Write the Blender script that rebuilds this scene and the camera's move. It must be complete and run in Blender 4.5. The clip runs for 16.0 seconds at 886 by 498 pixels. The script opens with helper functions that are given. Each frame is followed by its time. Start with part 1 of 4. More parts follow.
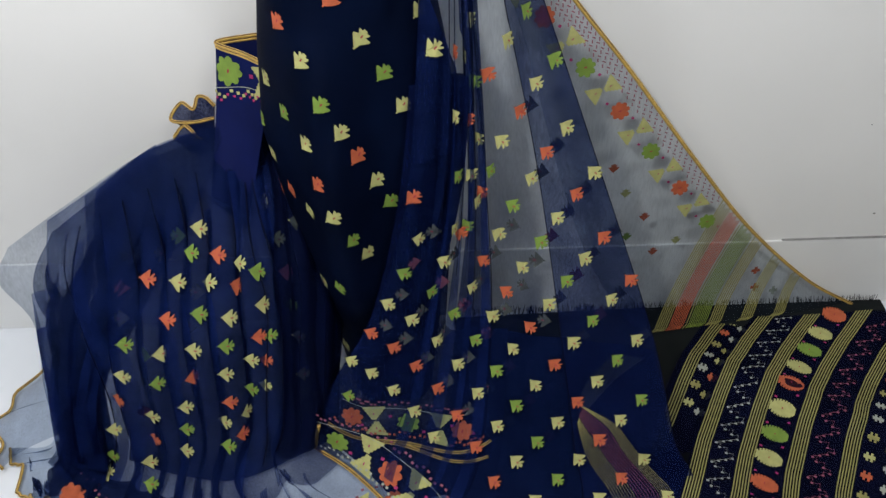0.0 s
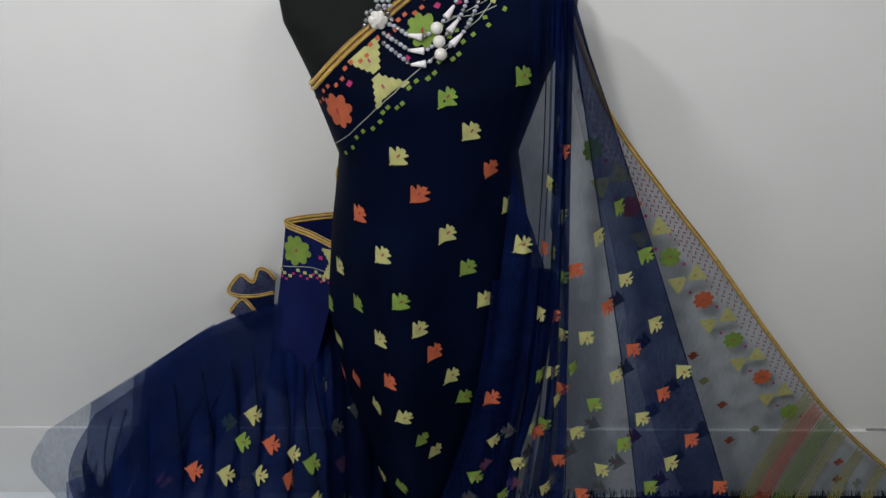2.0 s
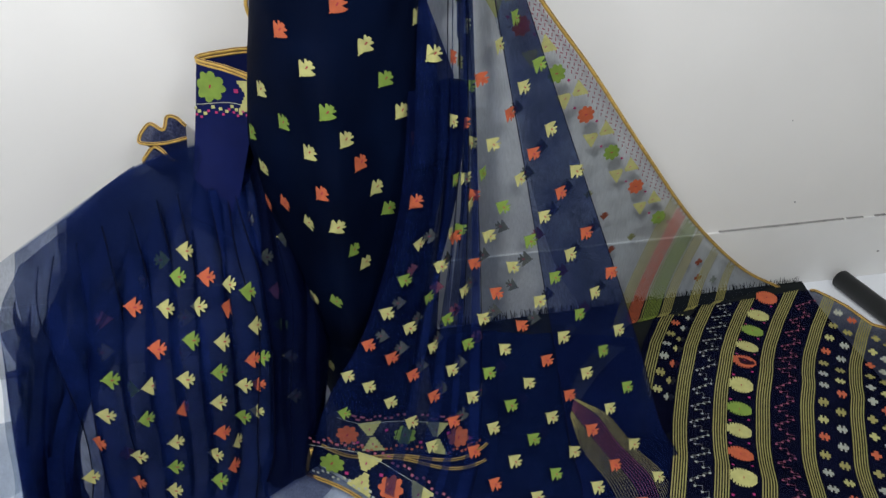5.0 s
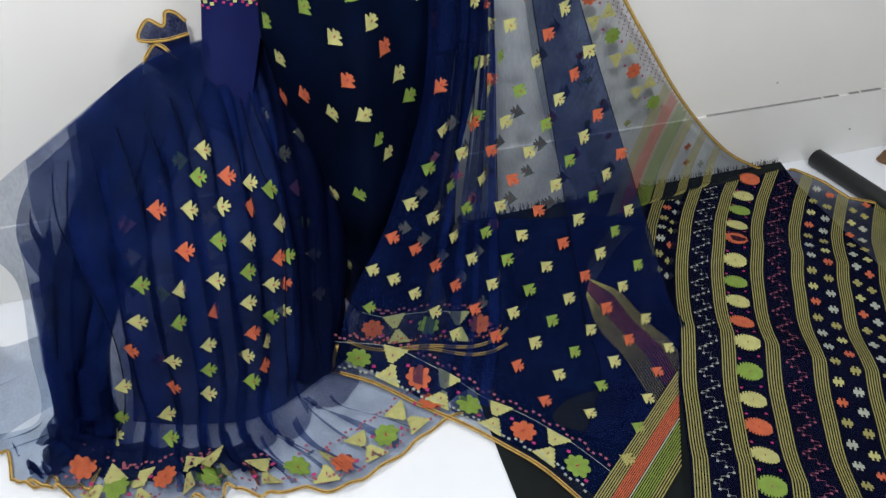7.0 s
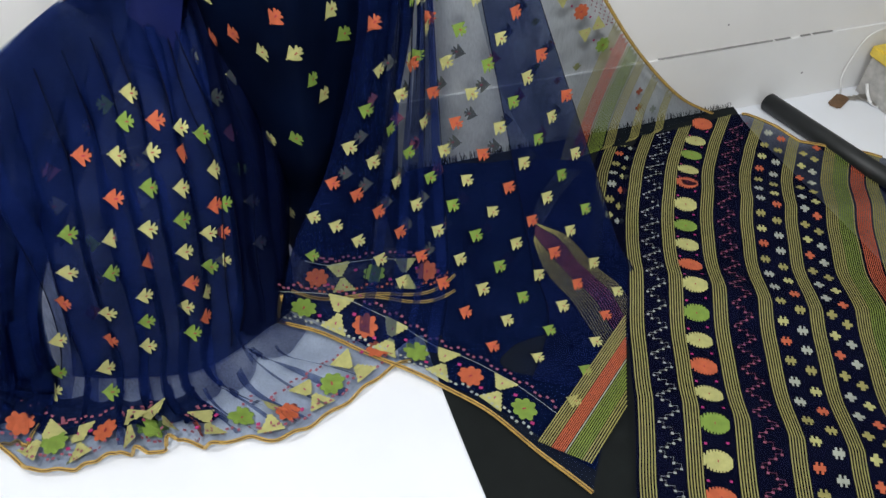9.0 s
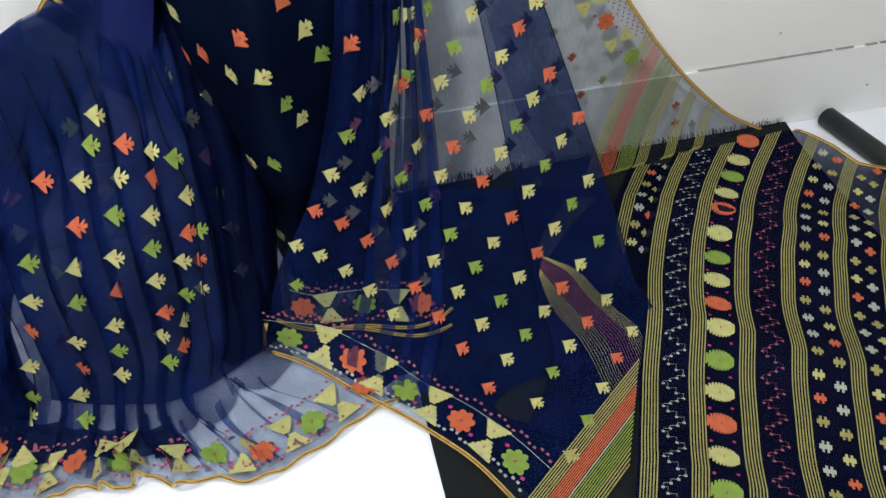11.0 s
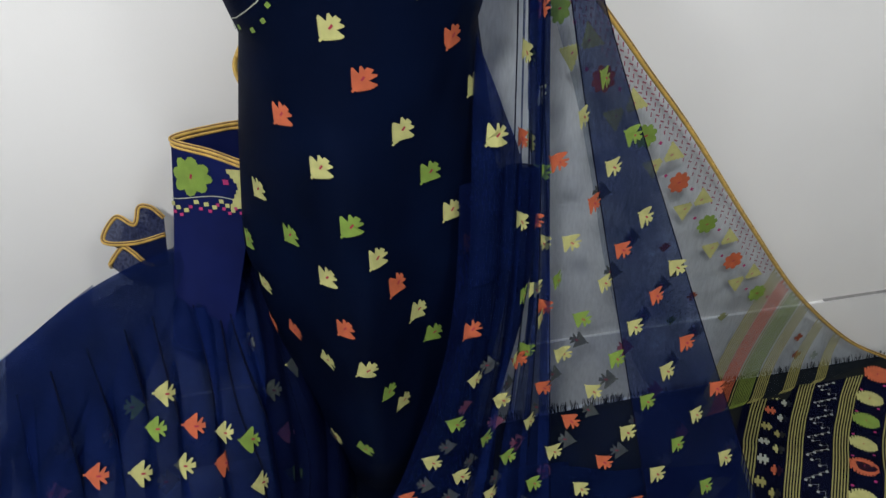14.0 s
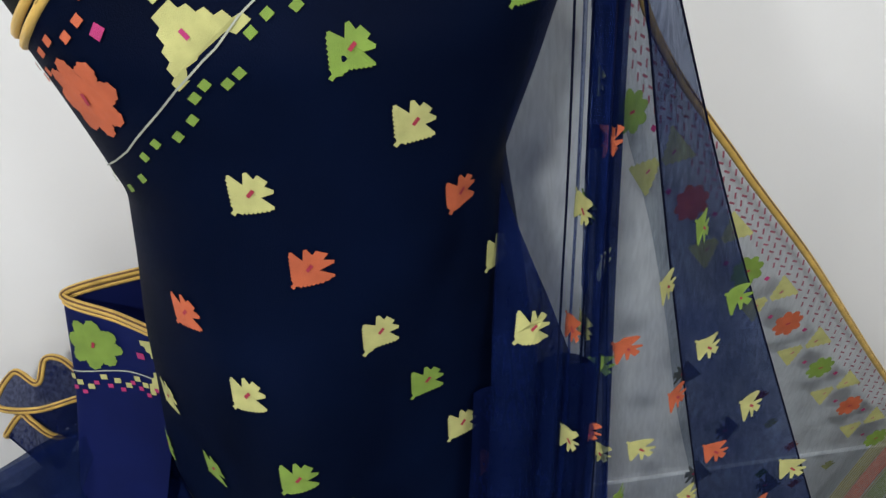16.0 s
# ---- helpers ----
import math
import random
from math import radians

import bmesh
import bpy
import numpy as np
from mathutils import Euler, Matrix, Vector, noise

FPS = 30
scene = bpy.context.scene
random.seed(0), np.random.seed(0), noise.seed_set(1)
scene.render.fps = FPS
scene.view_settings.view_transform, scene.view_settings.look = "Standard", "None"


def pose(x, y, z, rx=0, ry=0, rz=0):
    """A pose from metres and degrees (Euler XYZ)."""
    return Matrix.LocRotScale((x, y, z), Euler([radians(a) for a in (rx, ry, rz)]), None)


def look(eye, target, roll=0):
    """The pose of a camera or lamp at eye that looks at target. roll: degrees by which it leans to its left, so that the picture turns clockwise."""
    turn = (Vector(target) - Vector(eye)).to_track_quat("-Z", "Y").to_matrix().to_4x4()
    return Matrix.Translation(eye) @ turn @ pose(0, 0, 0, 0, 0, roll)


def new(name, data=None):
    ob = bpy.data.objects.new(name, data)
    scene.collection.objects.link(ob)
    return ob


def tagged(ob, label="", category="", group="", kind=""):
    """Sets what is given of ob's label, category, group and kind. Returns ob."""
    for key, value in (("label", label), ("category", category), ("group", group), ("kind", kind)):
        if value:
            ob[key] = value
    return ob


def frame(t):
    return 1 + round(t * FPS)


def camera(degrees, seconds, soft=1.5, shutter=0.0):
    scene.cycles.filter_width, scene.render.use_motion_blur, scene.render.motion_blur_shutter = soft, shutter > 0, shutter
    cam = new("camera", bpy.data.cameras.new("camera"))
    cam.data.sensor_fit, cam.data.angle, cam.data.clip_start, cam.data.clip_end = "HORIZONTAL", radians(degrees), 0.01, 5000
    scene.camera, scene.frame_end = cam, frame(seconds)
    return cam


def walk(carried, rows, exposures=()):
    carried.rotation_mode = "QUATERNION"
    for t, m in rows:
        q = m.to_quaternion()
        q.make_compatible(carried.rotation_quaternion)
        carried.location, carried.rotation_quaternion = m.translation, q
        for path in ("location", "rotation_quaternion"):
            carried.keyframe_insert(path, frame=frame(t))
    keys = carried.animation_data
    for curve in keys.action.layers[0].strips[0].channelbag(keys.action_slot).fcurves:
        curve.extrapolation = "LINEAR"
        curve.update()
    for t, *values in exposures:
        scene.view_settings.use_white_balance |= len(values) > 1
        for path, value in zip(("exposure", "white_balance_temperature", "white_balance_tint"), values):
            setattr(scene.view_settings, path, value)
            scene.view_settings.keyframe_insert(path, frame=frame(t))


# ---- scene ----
cam = camera(61.4, 16.0)
PATH = [
    (0, (0.042, -0.034, 1.618), (0.034, 1.494, 0.328), -2.0),
    (0.5, (0.069, -0.022, 1.647), (-0.002, 1.586, 0.459), -1.3),
    (1, (0.057, -0.006, 1.656), (-0.068, 1.645, 0.534), -1.1),
    (1.5, (-0.023, 0.066, 1.687), (-0.145, 1.749, 0.613), -1.1),
    (2, (-0.089, 0.149, 1.694), (-0.119, 1.849, 0.64), -0.5),
    (2.5, (-0.106, 0.211, 1.69), (0.018, 1.904, 0.633), 0.6),
    (3, (-0.102, 0.223, 1.693), (0.143, 1.913, 0.652), 1.6),
    (3.5, (-0.112, 0.196, 1.666), (0.187, 1.874, 0.621), 1.1),
    (4, (-0.122, 0.132, 1.626), (0.224, 1.775, 0.54), 1.0),
    (4.5, (-0.155, 0.008, 1.599), (0.183, 1.605, 0.444), 1.1),
    (5, (-0.233, -0.069, 1.574), (0.108, 1.487, 0.365), 1.7),
    (7.5, (-0.435, -0.087, 1.494), (0.067, 1.266, 0.11), 2.7),
    (8, (-0.408, -0.103, 1.476), (0.113, 1.222, 0.071), 3.3),
    (8.5, (-0.397, -0.111, 1.47), (0.142, 1.195, 0.054), 3.8),
    (11, (-0.148, 0.005, 1.453), (0.185, 1.327, -0.01), -0.2),
    (11.5, (-0.217, 0.089, 1.45), (0.108, 1.411, -0.016), 1.1),
    (12, (-0.302, 0.158, 1.447), (-0.009, 1.478, -0.027), 1.9),
    (12.5, (-0.361, 0.186, 1.461), (-0.088, 1.522, -0.002), 2.0),
    (13, (-0.352, 0.221, 1.517), (-0.046, 1.713, 0.221), 0.5),
    (13.5, (-0.311, 0.261, 1.536), (0.007, 1.791, 0.288), -0.5),
    (14, (-0.217, 0.402, 1.525), (0.088, 1.936, 0.279), -0.1),
    (14.5, (-0.112, 0.539, 1.511), (0.088, 2.092, 0.267), -0.7),
    (15, (-0.09, 0.653, 1.493), (0.067, 2.206, 0.243), -0.4),
    (15.5, (-0.11, 0.764, 1.489), (0.043, 2.307, 0.226), -0.3),
    (16, (-0.1, 0.822, 1.479), (0.089, 2.357, 0.211), -1.7),
]
EXPOSURES = [(0, -0.05), (1.5, -0.5), (2, -0.7), (3, -0.56), (4, -0.26), (5, 0.05), (7.5, 0.22), (8.5, 0.24), (11, 0.4), (12.5, 0.3), (13.5, -0.02), (14.5, -0.15), (16, 0.0)]
walk(cam, [(t, look(eye, target, roll)) for t, eye, target, roll in PATH], EXPOSURES)

# ---- light ----
world = bpy.data.worlds.new("world")
scene.world = world
world.use_nodes = True
world.node_tree.nodes["Background"].inputs[0].default_value = (0.8, 0.86, 1.0, 1)
world.node_tree.nodes["Background"].inputs[1].default_value = 0.3


def area_lamp(name, eye, target, sx, sy, watts, colour):
    data = bpy.data.lights.new(name, "AREA")
    data.shape, data.size, data.size_y, data.energy, data.color = "RECTANGLE", sx, sy, watts, colour
    ob = new(name, data)
    ob.matrix_world = look(eye, target)
    return ob


area_lamp("ceiling_lamp", (-0.75, -0.45, 2.62), (-0.1, 1.3, 0.6), 0.20, 0.14, 30, (0.98, 0.985, 0.99))
area_lamp("ceiling_lamp", (-1.10, 0.72, 2.58), (0.1, 1.4, 0.8), 0.18, 0.12, 18, (0.975, 0.985, 1.0))
area_lamp("ceiling_lamp", (0.75, -0.1, 2.62), (0.5, 1.4, 0.6), 0.5, 0.4, 14, (0.97, 0.985, 1.0))
# unseen fill lamp, added to brighten everything from the front
area_lamp("front_fill", (0.4, -1.95, 1.75), (0.3, 1.5, 0.9), 1.6, 1.2, 10, (0.9, 0.95, 1.0))

# ---- materials ----
NAVY = (0.0042, 0.0110, 0.052)
YELLOW, ORANGE, GREEN = (0.42, 0.41, 0.15), (0.46, 0.095, 0.034), (0.165, 0.26, 0.035)
PINK, RED, GOLD, PALE = (0.36, 0.02, 0.12), (0.30, 0.015, 0.04), (0.54, 0.34, 0.07), (0.34, 0.36, 0.29)


def material(name, colour, rough=0.8, scale=30.0, vary=0.12, bump=0.1, fine=900.0, metal=0.0, sheen=0.0, spec=0.5):
    """Base colour with cloudy variation, and a fine relief."""
    m = bpy.data.materials.new(name)
    m.use_nodes = True
    n, l = m.node_tree.nodes, m.node_tree.links
    b = n["Principled BSDF"]
    co = n.new("ShaderNodeTexCoord")
    big, small = n.new("ShaderNodeTexNoise"), n.new("ShaderNodeTexNoise")
    big.inputs["Scale"].default_value, small.inputs["Scale"].default_value = scale, fine
    big.inputs["Detail"].default_value = 5
    ramp = n.new("ShaderNodeValToRGB")
    for e, k in zip(ramp.color_ramp.elements, (1 - vary, 1 + vary)):
        e.color = (*[min(1, c * k) for c in colour], 1)
    ramp.color_ramp.elements[0].position, ramp.color_ramp.elements[1].position = 0.3, 0.7
    bp = n.new("ShaderNodeBump")
    bp.inputs["Strength"].default_value, bp.inputs["Distance"].default_value = bump, 0.002
    l.new(co.outputs["Object"], big.inputs["Vector"])
    l.new(co.outputs["Object"], small.inputs["Vector"])
    l.new(big.outputs["Fac"], ramp.inputs["Fac"])
    l.new(ramp.outputs["Color"], b.inputs["Base Color"])
    l.new(small.outputs["Fac"], bp.inputs["Height"])
    l.new(bp.outputs["Normal"], b.inputs["Normal"])
    b.inputs["Roughness"].default_value, b.inputs["Metallic"].default_value = rough, metal
    b.inputs["Sheen Weight"].default_value = sheen
    b.inputs["Specular IOR Level"].default_value = spec
    return m


def sheer(name, colour, cover, tint=(0.82, 0.88, 1.0), vary=0.06, gloss=0.015):
    """Open weave: threads of the colour, with light passing between them."""
    m = material(name, colour, 0.6, 14.0, 0.25, 0.15, 1400.0, 0.0, 0.0, gloss)
    n, l = m.node_tree.nodes, m.node_tree.links
    b, out = n["Principled BSDF"], n["Material Output"]
    tr, mix = n.new("ShaderNodeBsdfTransparent"), n.new("ShaderNodeMixShader")
    tr.inputs["Color"].default_value = (*tint, 1)
    co, wave = n.new("ShaderNodeTexCoord"), n.new("ShaderNodeTexNoise")
    wave.inputs["Scale"].default_value, wave.inputs["Detail"].default_value = 9.0, 12
    rng = n.new("ShaderNodeMapRange")
    rng.inputs["From Min"].default_value, rng.inputs["From Max"].default_value = 0.3, 0.7
    rng.inputs["To Min"].default_value, rng.inputs["To Max"].default_value = cover - vary, min(1, cover + vary)
    l.new(co.outputs["Object"], wave.inputs["Vector"])
    l.new(wave.outputs["Fac"], rng.inputs["Value"])
    weave, span, both = n.new("ShaderNodeTexNoise"), n.new("ShaderNodeMapRange"), n.new("ShaderNodeMath")
    stretch = n.new("ShaderNodeMapping")
    stretch.inputs["Scale"].default_value = (260, 260, 45)
    weave.inputs["Scale"].default_value, weave.inputs["Detail"].default_value = 1.0, 3
    span.inputs["From Min"].default_value, span.inputs["From Max"].default_value = 0.3, 0.7
    span.inputs["To Min"].default_value, span.inputs["To Max"].default_value = -0.07, 0.07
    both.use_clamp = True
    l.new(co.outputs["Object"], stretch.inputs["Vector"])
    l.new(stretch.outputs["Vector"], weave.inputs["Vector"])
    l.new(weave.outputs["Fac"], span.inputs["Value"])
    l.new(rng.outputs["Result"], both.inputs[0])
    l.new(span.outputs["Result"], both.inputs[1])
    l.new(both.outputs["Value"], mix.inputs["Fac"])
    l.new(tr.outputs["BSDF"], mix.inputs[1])
    l.new(b.outputs["BSDF"], mix.inputs[2])
    l.new(mix.outputs["Shader"], out.inputs["Surface"])
    return m


M_WALL = material("wall_paint", (0.80, 0.79, 0.77), 0.6, 2.5, 0.025, 0.05, 260.0)
M_SKIRT = material("skirting_paint", (0.80, 0.80, 0.79), 0.5, 4.0, 0.03, 0.05, 300.0)
M_FLOOR = material("white_floor_sheet", (0.80, 0.83, 0.88), 0.45, 3.0, 0.03, 0.06, 500.0)
# greys picked to weaken light bounced off the unseen walls and ceiling
M_ROOM = material("bounce_cutting_grey", (0.40, 0.40, 0.39), 0.7, 3.0, 0.05)
M_CEIL = material("bounce_cutting_ceiling", (0.60, 0.60, 0.59), 0.8, 3.0, 0.02)
M_BLACKFORM = material("black_form_fabric", (0.006, 0.0075, 0.007), 0.75, 20, 0.2, 0.2, 1200.0, spec=0.12)
M_BLACKCLOTH = material("black_cloth", (0.006, 0.008, 0.008), 0.85, 20, 0.2, 0.25, 1500.0, spec=0.2)
M_TUBE = material("black_tube", (0.008, 0.010, 0.011), 0.5, 20, 0.2, 0.1)
M_BODICE = material("navy_bodice_cloth", (0.0008, 0.0029, 0.0130), 0.6, 5.0, 0.45, 0.25, 900.0, spec=0.03)
M_BAND = material("navy_band_cloth", (0.0032, 0.0066, 0.050), 0.6, 8, 0.3, 0.15, 1400.0, spec=0.1)
M_NAVY = sheer("navy_gauze", NAVY, 0.23, (0.92, 0.96, 1.0), 0.09)
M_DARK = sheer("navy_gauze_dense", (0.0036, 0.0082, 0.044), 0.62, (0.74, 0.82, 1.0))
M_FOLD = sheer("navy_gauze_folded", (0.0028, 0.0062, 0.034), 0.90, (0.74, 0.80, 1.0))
M_SKIRTCLOTH = sheer("blue_gauze", (0.0046, 0.0112, 0.058), 0.66, vary=0.1)
M_HEM = sheer("blue_gauze_single", (0.008, 0.014, 0.060), 0.36, (0.86, 0.92, 1.0), 0.12)
M_SHADE = sheer("navy_gauze_shade", (0.002, 0.004, 0.018), 0.60, (0.6, 0.66, 0.9), 0.12)
M_LINING = sheer("navy_lining", (0.0026, 0.0064, 0.032), 0.82, (0.6, 0.7, 0.95), 0.08)
M_OUTER = sheer("blue_net", (0.0055, 0.014, 0.080), 0.50, vary=0.16)
M_NET = sheer("blue_net_single", (0.008, 0.015, 0.050), 0.32, (0.86, 0.92, 1.0), 0.12)
M_PALLU = sheer("grey_blue_gauze", (0.016, 0.022, 0.036), 0.27, (0.90, 0.94, 0.98))
M_PALLUEND = sheer("navy_pallu_weave", (0.003, 0.004, 0.018), 0.8)
THREAD = {"Y": material("yellow_thread", YELLOW, 0.75, 60, 0.14, 0.5, 1500.0),
          "O": material("orange_thread", ORANGE, 0.75, 60, 0.14, 0.5, 1500.0),
          "G": material("green_thread", GREEN, 0.75, 60, 0.14, 0.5, 1500.0),
          "P": material("pink_thread", PINK, 0.75, 60, 0.14, 0.5, 1500.0),
          "R": material("red_thread", RED, 0.75, 60, 0.14, 0.5, 1500.0),
          "S": material("stripe_thread", (0.28, 0.255, 0.075), 0.75, 60, 0.16, 0.5, 1500.0),
          "s": material("green_stripe_thread", (0.17, 0.23, 0.03), 0.75, 60, 0.16, 0.5, 1500.0),
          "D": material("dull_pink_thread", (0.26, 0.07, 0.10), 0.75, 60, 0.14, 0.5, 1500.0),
          "B": material("dimmed_leaf_thread", (0.085, 0.088, 0.07), 0.85, 60, 0.2, 0.5, 1500.0),
          "W": material("pale_thread", PALE, 0.75, 60, 0.14, 0.5, 1500.0)}
M_GOLD = material("gold_edging", GOLD, 0.5, 60, 0.2, 0.4, 1800.0, sheen=0.1)
M_GOLDLINE = material("brown_edging_line", (0.10, 0.045, 0.012), 0.7, 60, 0.2, 0.3)


# ---- mesh helpers ----
def thing(name, label, category, at=(0, 0, 0), group="", kind=""):
    ob = new(name)
    ob.location = at
    return tagged(ob, label, category, group, kind)


def mesh_object(name, verts, faces, mat, parent=None, smooth=True, label=""):
    me = bpy.data.meshes.new(name)
    me.from_pydata([tuple(v) for v in verts], [], faces)
    if smooth:
        me.polygons.foreach_set("use_smooth", [True] * len(me.polygons))
    me.materials.append(mat)
    me.update()
    ob = new(name, me)
    if parent is not None:
        ob.parent = parent
        ob.matrix_parent_inverse = Matrix.Translation(parent.matrix_basis.translation).inverted() if parent.parent is None else Matrix()
    if label:
        ob["label"] = label
    return ob


def part(name, bm, mat, parent, label=""):
    me = bpy.data.meshes.new(name)
    bm.to_mesh(me)
    bm.free()
    me.materials.append(mat)
    ob = new(name, me)
    ob.parent = parent
    if parent.parent is None:
        ob.matrix_parent_inverse = Matrix.Translation(parent.matrix_basis.translation).inverted()
    if label:
        ob["label"] = label
    return ob


# ---- sheets of cloth: smooth surfaces through rows of points ----
def spline(ctrl, s):
    """Catmull-Rom through ctrl (n, ...) at s in 0..1, carried on straight past the ends."""
    n = len(ctrl) - 1
    ext = np.concatenate([[2 * ctrl[0] - ctrl[1]], ctrl, [2 * ctrl[-1] - ctrl[-2]]])
    x = np.asarray(s, float) * n
    k = np.clip(np.floor(x).astype(int), 0, n - 1)
    f = (x - k).reshape(-1, *[1] * (ctrl.ndim - 1))
    a, b, c, d = ext[k], ext[k + 1], ext[k + 2], ext[k + 3]
    return 0.5 * (2 * b + (c - a) * f + (2 * a - 5 * b + 4 * c - d) * f**2 + (3 * b - a - 3 * c + d) * f**3)


class Sheet:
    def __init__(self, rows, fold=None, lift=0.0):
        self.c, self.fold, self.lift = np.array(rows, float), fold, lift

    def at(self, u, v):
        u, v = np.atleast_1d(np.asarray(u, float)), np.atleast_1d(np.asarray(v, float))
        rows = spline(self.c, v)
        cols = np.moveaxis(rows, 1, 0)
        n = len(cols) - 1
        ext = np.concatenate([[2 * cols[0] - cols[1]], cols, [2 * cols[-1] - cols[-2]]])
        x = u * n
        k = np.clip(np.floor(x).astype(int), 0, n - 1)
        f, i = (x - k)[:, None], np.arange(len(u))
        a, b, c, d = ext[k, i], ext[k + 1, i], ext[k + 2, i], ext[k + 3, i]
        p = 0.5 * (2 * b + (c - a) * f + (2 * a - 5 * b + 4 * c - d) * f**2 + (3 * b - a - 3 * c + d) * f**3)
        if self.fold:
            p = p + self.fold(u, v, p)
        p[:, 2] = np.maximum(p[:, 2], 0.004)
        return p

    def slopes(self, u, v):
        """Place, the two slopes and the normal towards the viewer."""
        e = 2e-3
        p, pu, pv = self.at([u, u + e, u], [v, v, v + e])
        su, sv = (pu - p) / e, (pv - p) / e
        n = np.cross(sv, su)
        n /= np.linalg.norm(n) + 1e-12
        if n @ (np.array((-0.1, 0.2, 1.6)) - p) < 0:
            n = -n
        return p, su, sv, n

    def mesh(self, name, mat, parent, nu=60, nv=60, u=(0, 1), v=(0, 1), label="", offset=0.0):
        us, vs = np.meshgrid(np.linspace(*u, nu), np.linspace(*v, nv))
        p = self.at(us.ravel(), vs.ravel())
        if offset:
            a, b, e = us.ravel(), vs.ravel(), 2e-3
            m = np.cross(self.at(a, b + e) - p, self.at(a + e, b) - p)
            m /= np.linalg.norm(m, axis=1)[:, None] + 1e-12
            m *= np.where(((np.array((-0.1, 0.2, 1.6)) - p) * m).sum(1) < 0, -1.0, 1.0)[:, None]
            p = p + m * offset
        faces = [(j * nu + i, j * nu + i + 1, (j + 1) * nu + i + 1, (j + 1) * nu + i) for j in range(nv - 1) for i in range(nu - 1)]
        return mesh_object(name, p, faces, mat, parent, True, label)

    def shift(self, u, v, w, steps=1):
        """The place on the cloth w metres (a vector) from u, v."""
        p, su, sv, n = self.slopes(u, v)
        g = np.array([[su @ su, su @ sv], [su @ sv, sv @ sv]]) + np.eye(2) * 1e-9
        w = np.atleast_2d(w)
        if steps > 1:
            for _ in range(steps):
                a, c, n = self.shift(u, v, w[0] / steps)
                u, v = float(a[0]), float(c[0])
            return [u], [v], n
        d = np.linalg.solve(g, np.stack([w @ su, w @ sv]))
        return u + d[0], v + d[1], n

    def lay(self, poly, u, v, size, turn=0.0, lift=0.0016, along=(1, 0, 0)):
        """The corners of a flat woven figure laid on the cloth: poly in units of size, its x axis turned from along."""
        p, su, sv, n = self.slopes(u, v)
        e1 = np.array(along, float)
        e1 -= n * (e1 @ n)
        e1 /= np.linalg.norm(e1) + 1e-9
        e2 = np.cross(n, e1)
        c, s = math.cos(radians(turn)), math.sin(radians(turn))
        q = np.array(poly, float) * size
        a, b = c * q[:, 0] - s * q[:, 1], s * q[:, 0] + c * q[:, 1]
        uu, vv, n = self.shift(u, v, a[:, None] * e1 + b[:, None] * e2)
        flat = p + a[:, None] * e1 + b[:, None] * e2
        pts = self.at(uu, vv)
        off = pts - flat
        far = np.linalg.norm(off, axis=1, keepdims=True)
        pts = flat + off * np.minimum(1, 0.12 * size / (far + 1e-9))
        return pts + n * lift

    def decal(self, name, poly, u, v, size, turn, mat, parent, lift=0.0016, along=(1, 0, 0), label=""):
        pts = self.lay(poly, u, v, size, turn, lift, along)
        return mesh_object(name, pts, [tuple(range(len(pts)))], mat, parent, False, label)

    def snap(self, places, way=(0, 1, 0), u=(0, 1), v=(0, 1), n=140):
        """u, v of the cloth where lines through the places in the direction way meet it."""
        way = np.array(way, float) / np.linalg.norm(way)
        us, vs = [g.ravel() for g in np.meshgrid(np.linspace(*u, n), np.linspace(*v, n))]
        q = self.at(us, vs)
        along = q @ way
        q = q - np.outer(along, way)
        out = []
        for p in np.atleast_2d(np.asarray(places, float)):
            p = p - way * (p @ way)
            far = np.sqrt(((q - p) ** 2).sum(1))
            near = np.where(far < far.min() + 0.007)[0]
            k = near[np.argmin(along[near])]
            a, b = us[k], vs[k]
            for _ in range(4):
                pp, su, sv, _n = self.slopes(a, b)
                m = np.stack([su - way * (su @ way), sv - way * (sv @ way)], 1)
                d = np.linalg.lstsq(m, p - (pp - way * (pp @ way)), rcond=1e-3)[0]
                a, b = np.clip(a + np.clip(d[0], -0.02, 0.02), *u), np.clip(b + np.clip(d[1], -0.02, 0.02), *v)
            out.append((a, b))
        return np.array(out)


def joined(name, polys, mat, parent, label=""):
    """Many small flat figures in one mesh."""
    verts, faces, k = [], [], 0
    for p in polys:
        verts.extend(p)
        faces.append(tuple(range(k, k + len(p))))
        k += len(p)
    return tagged(mesh_object(name, verts, faces, mat, parent, False, label), kind="stuff")


def ribbon(points, normals, width):
    """A thin flat line along points, as quads."""
    points = np.asarray(points, float)
    t = np.gradient(points, axis=0)
    side = np.cross(normals, t)
    side /= np.linalg.norm(side, axis=1)[:, None] + 1e-9
    a, b = points - side * width / 2, points + side * width / 2
    return [(a[i], b[i], b[i + 1], a[i + 1]) for i in range(len(points) - 1)]


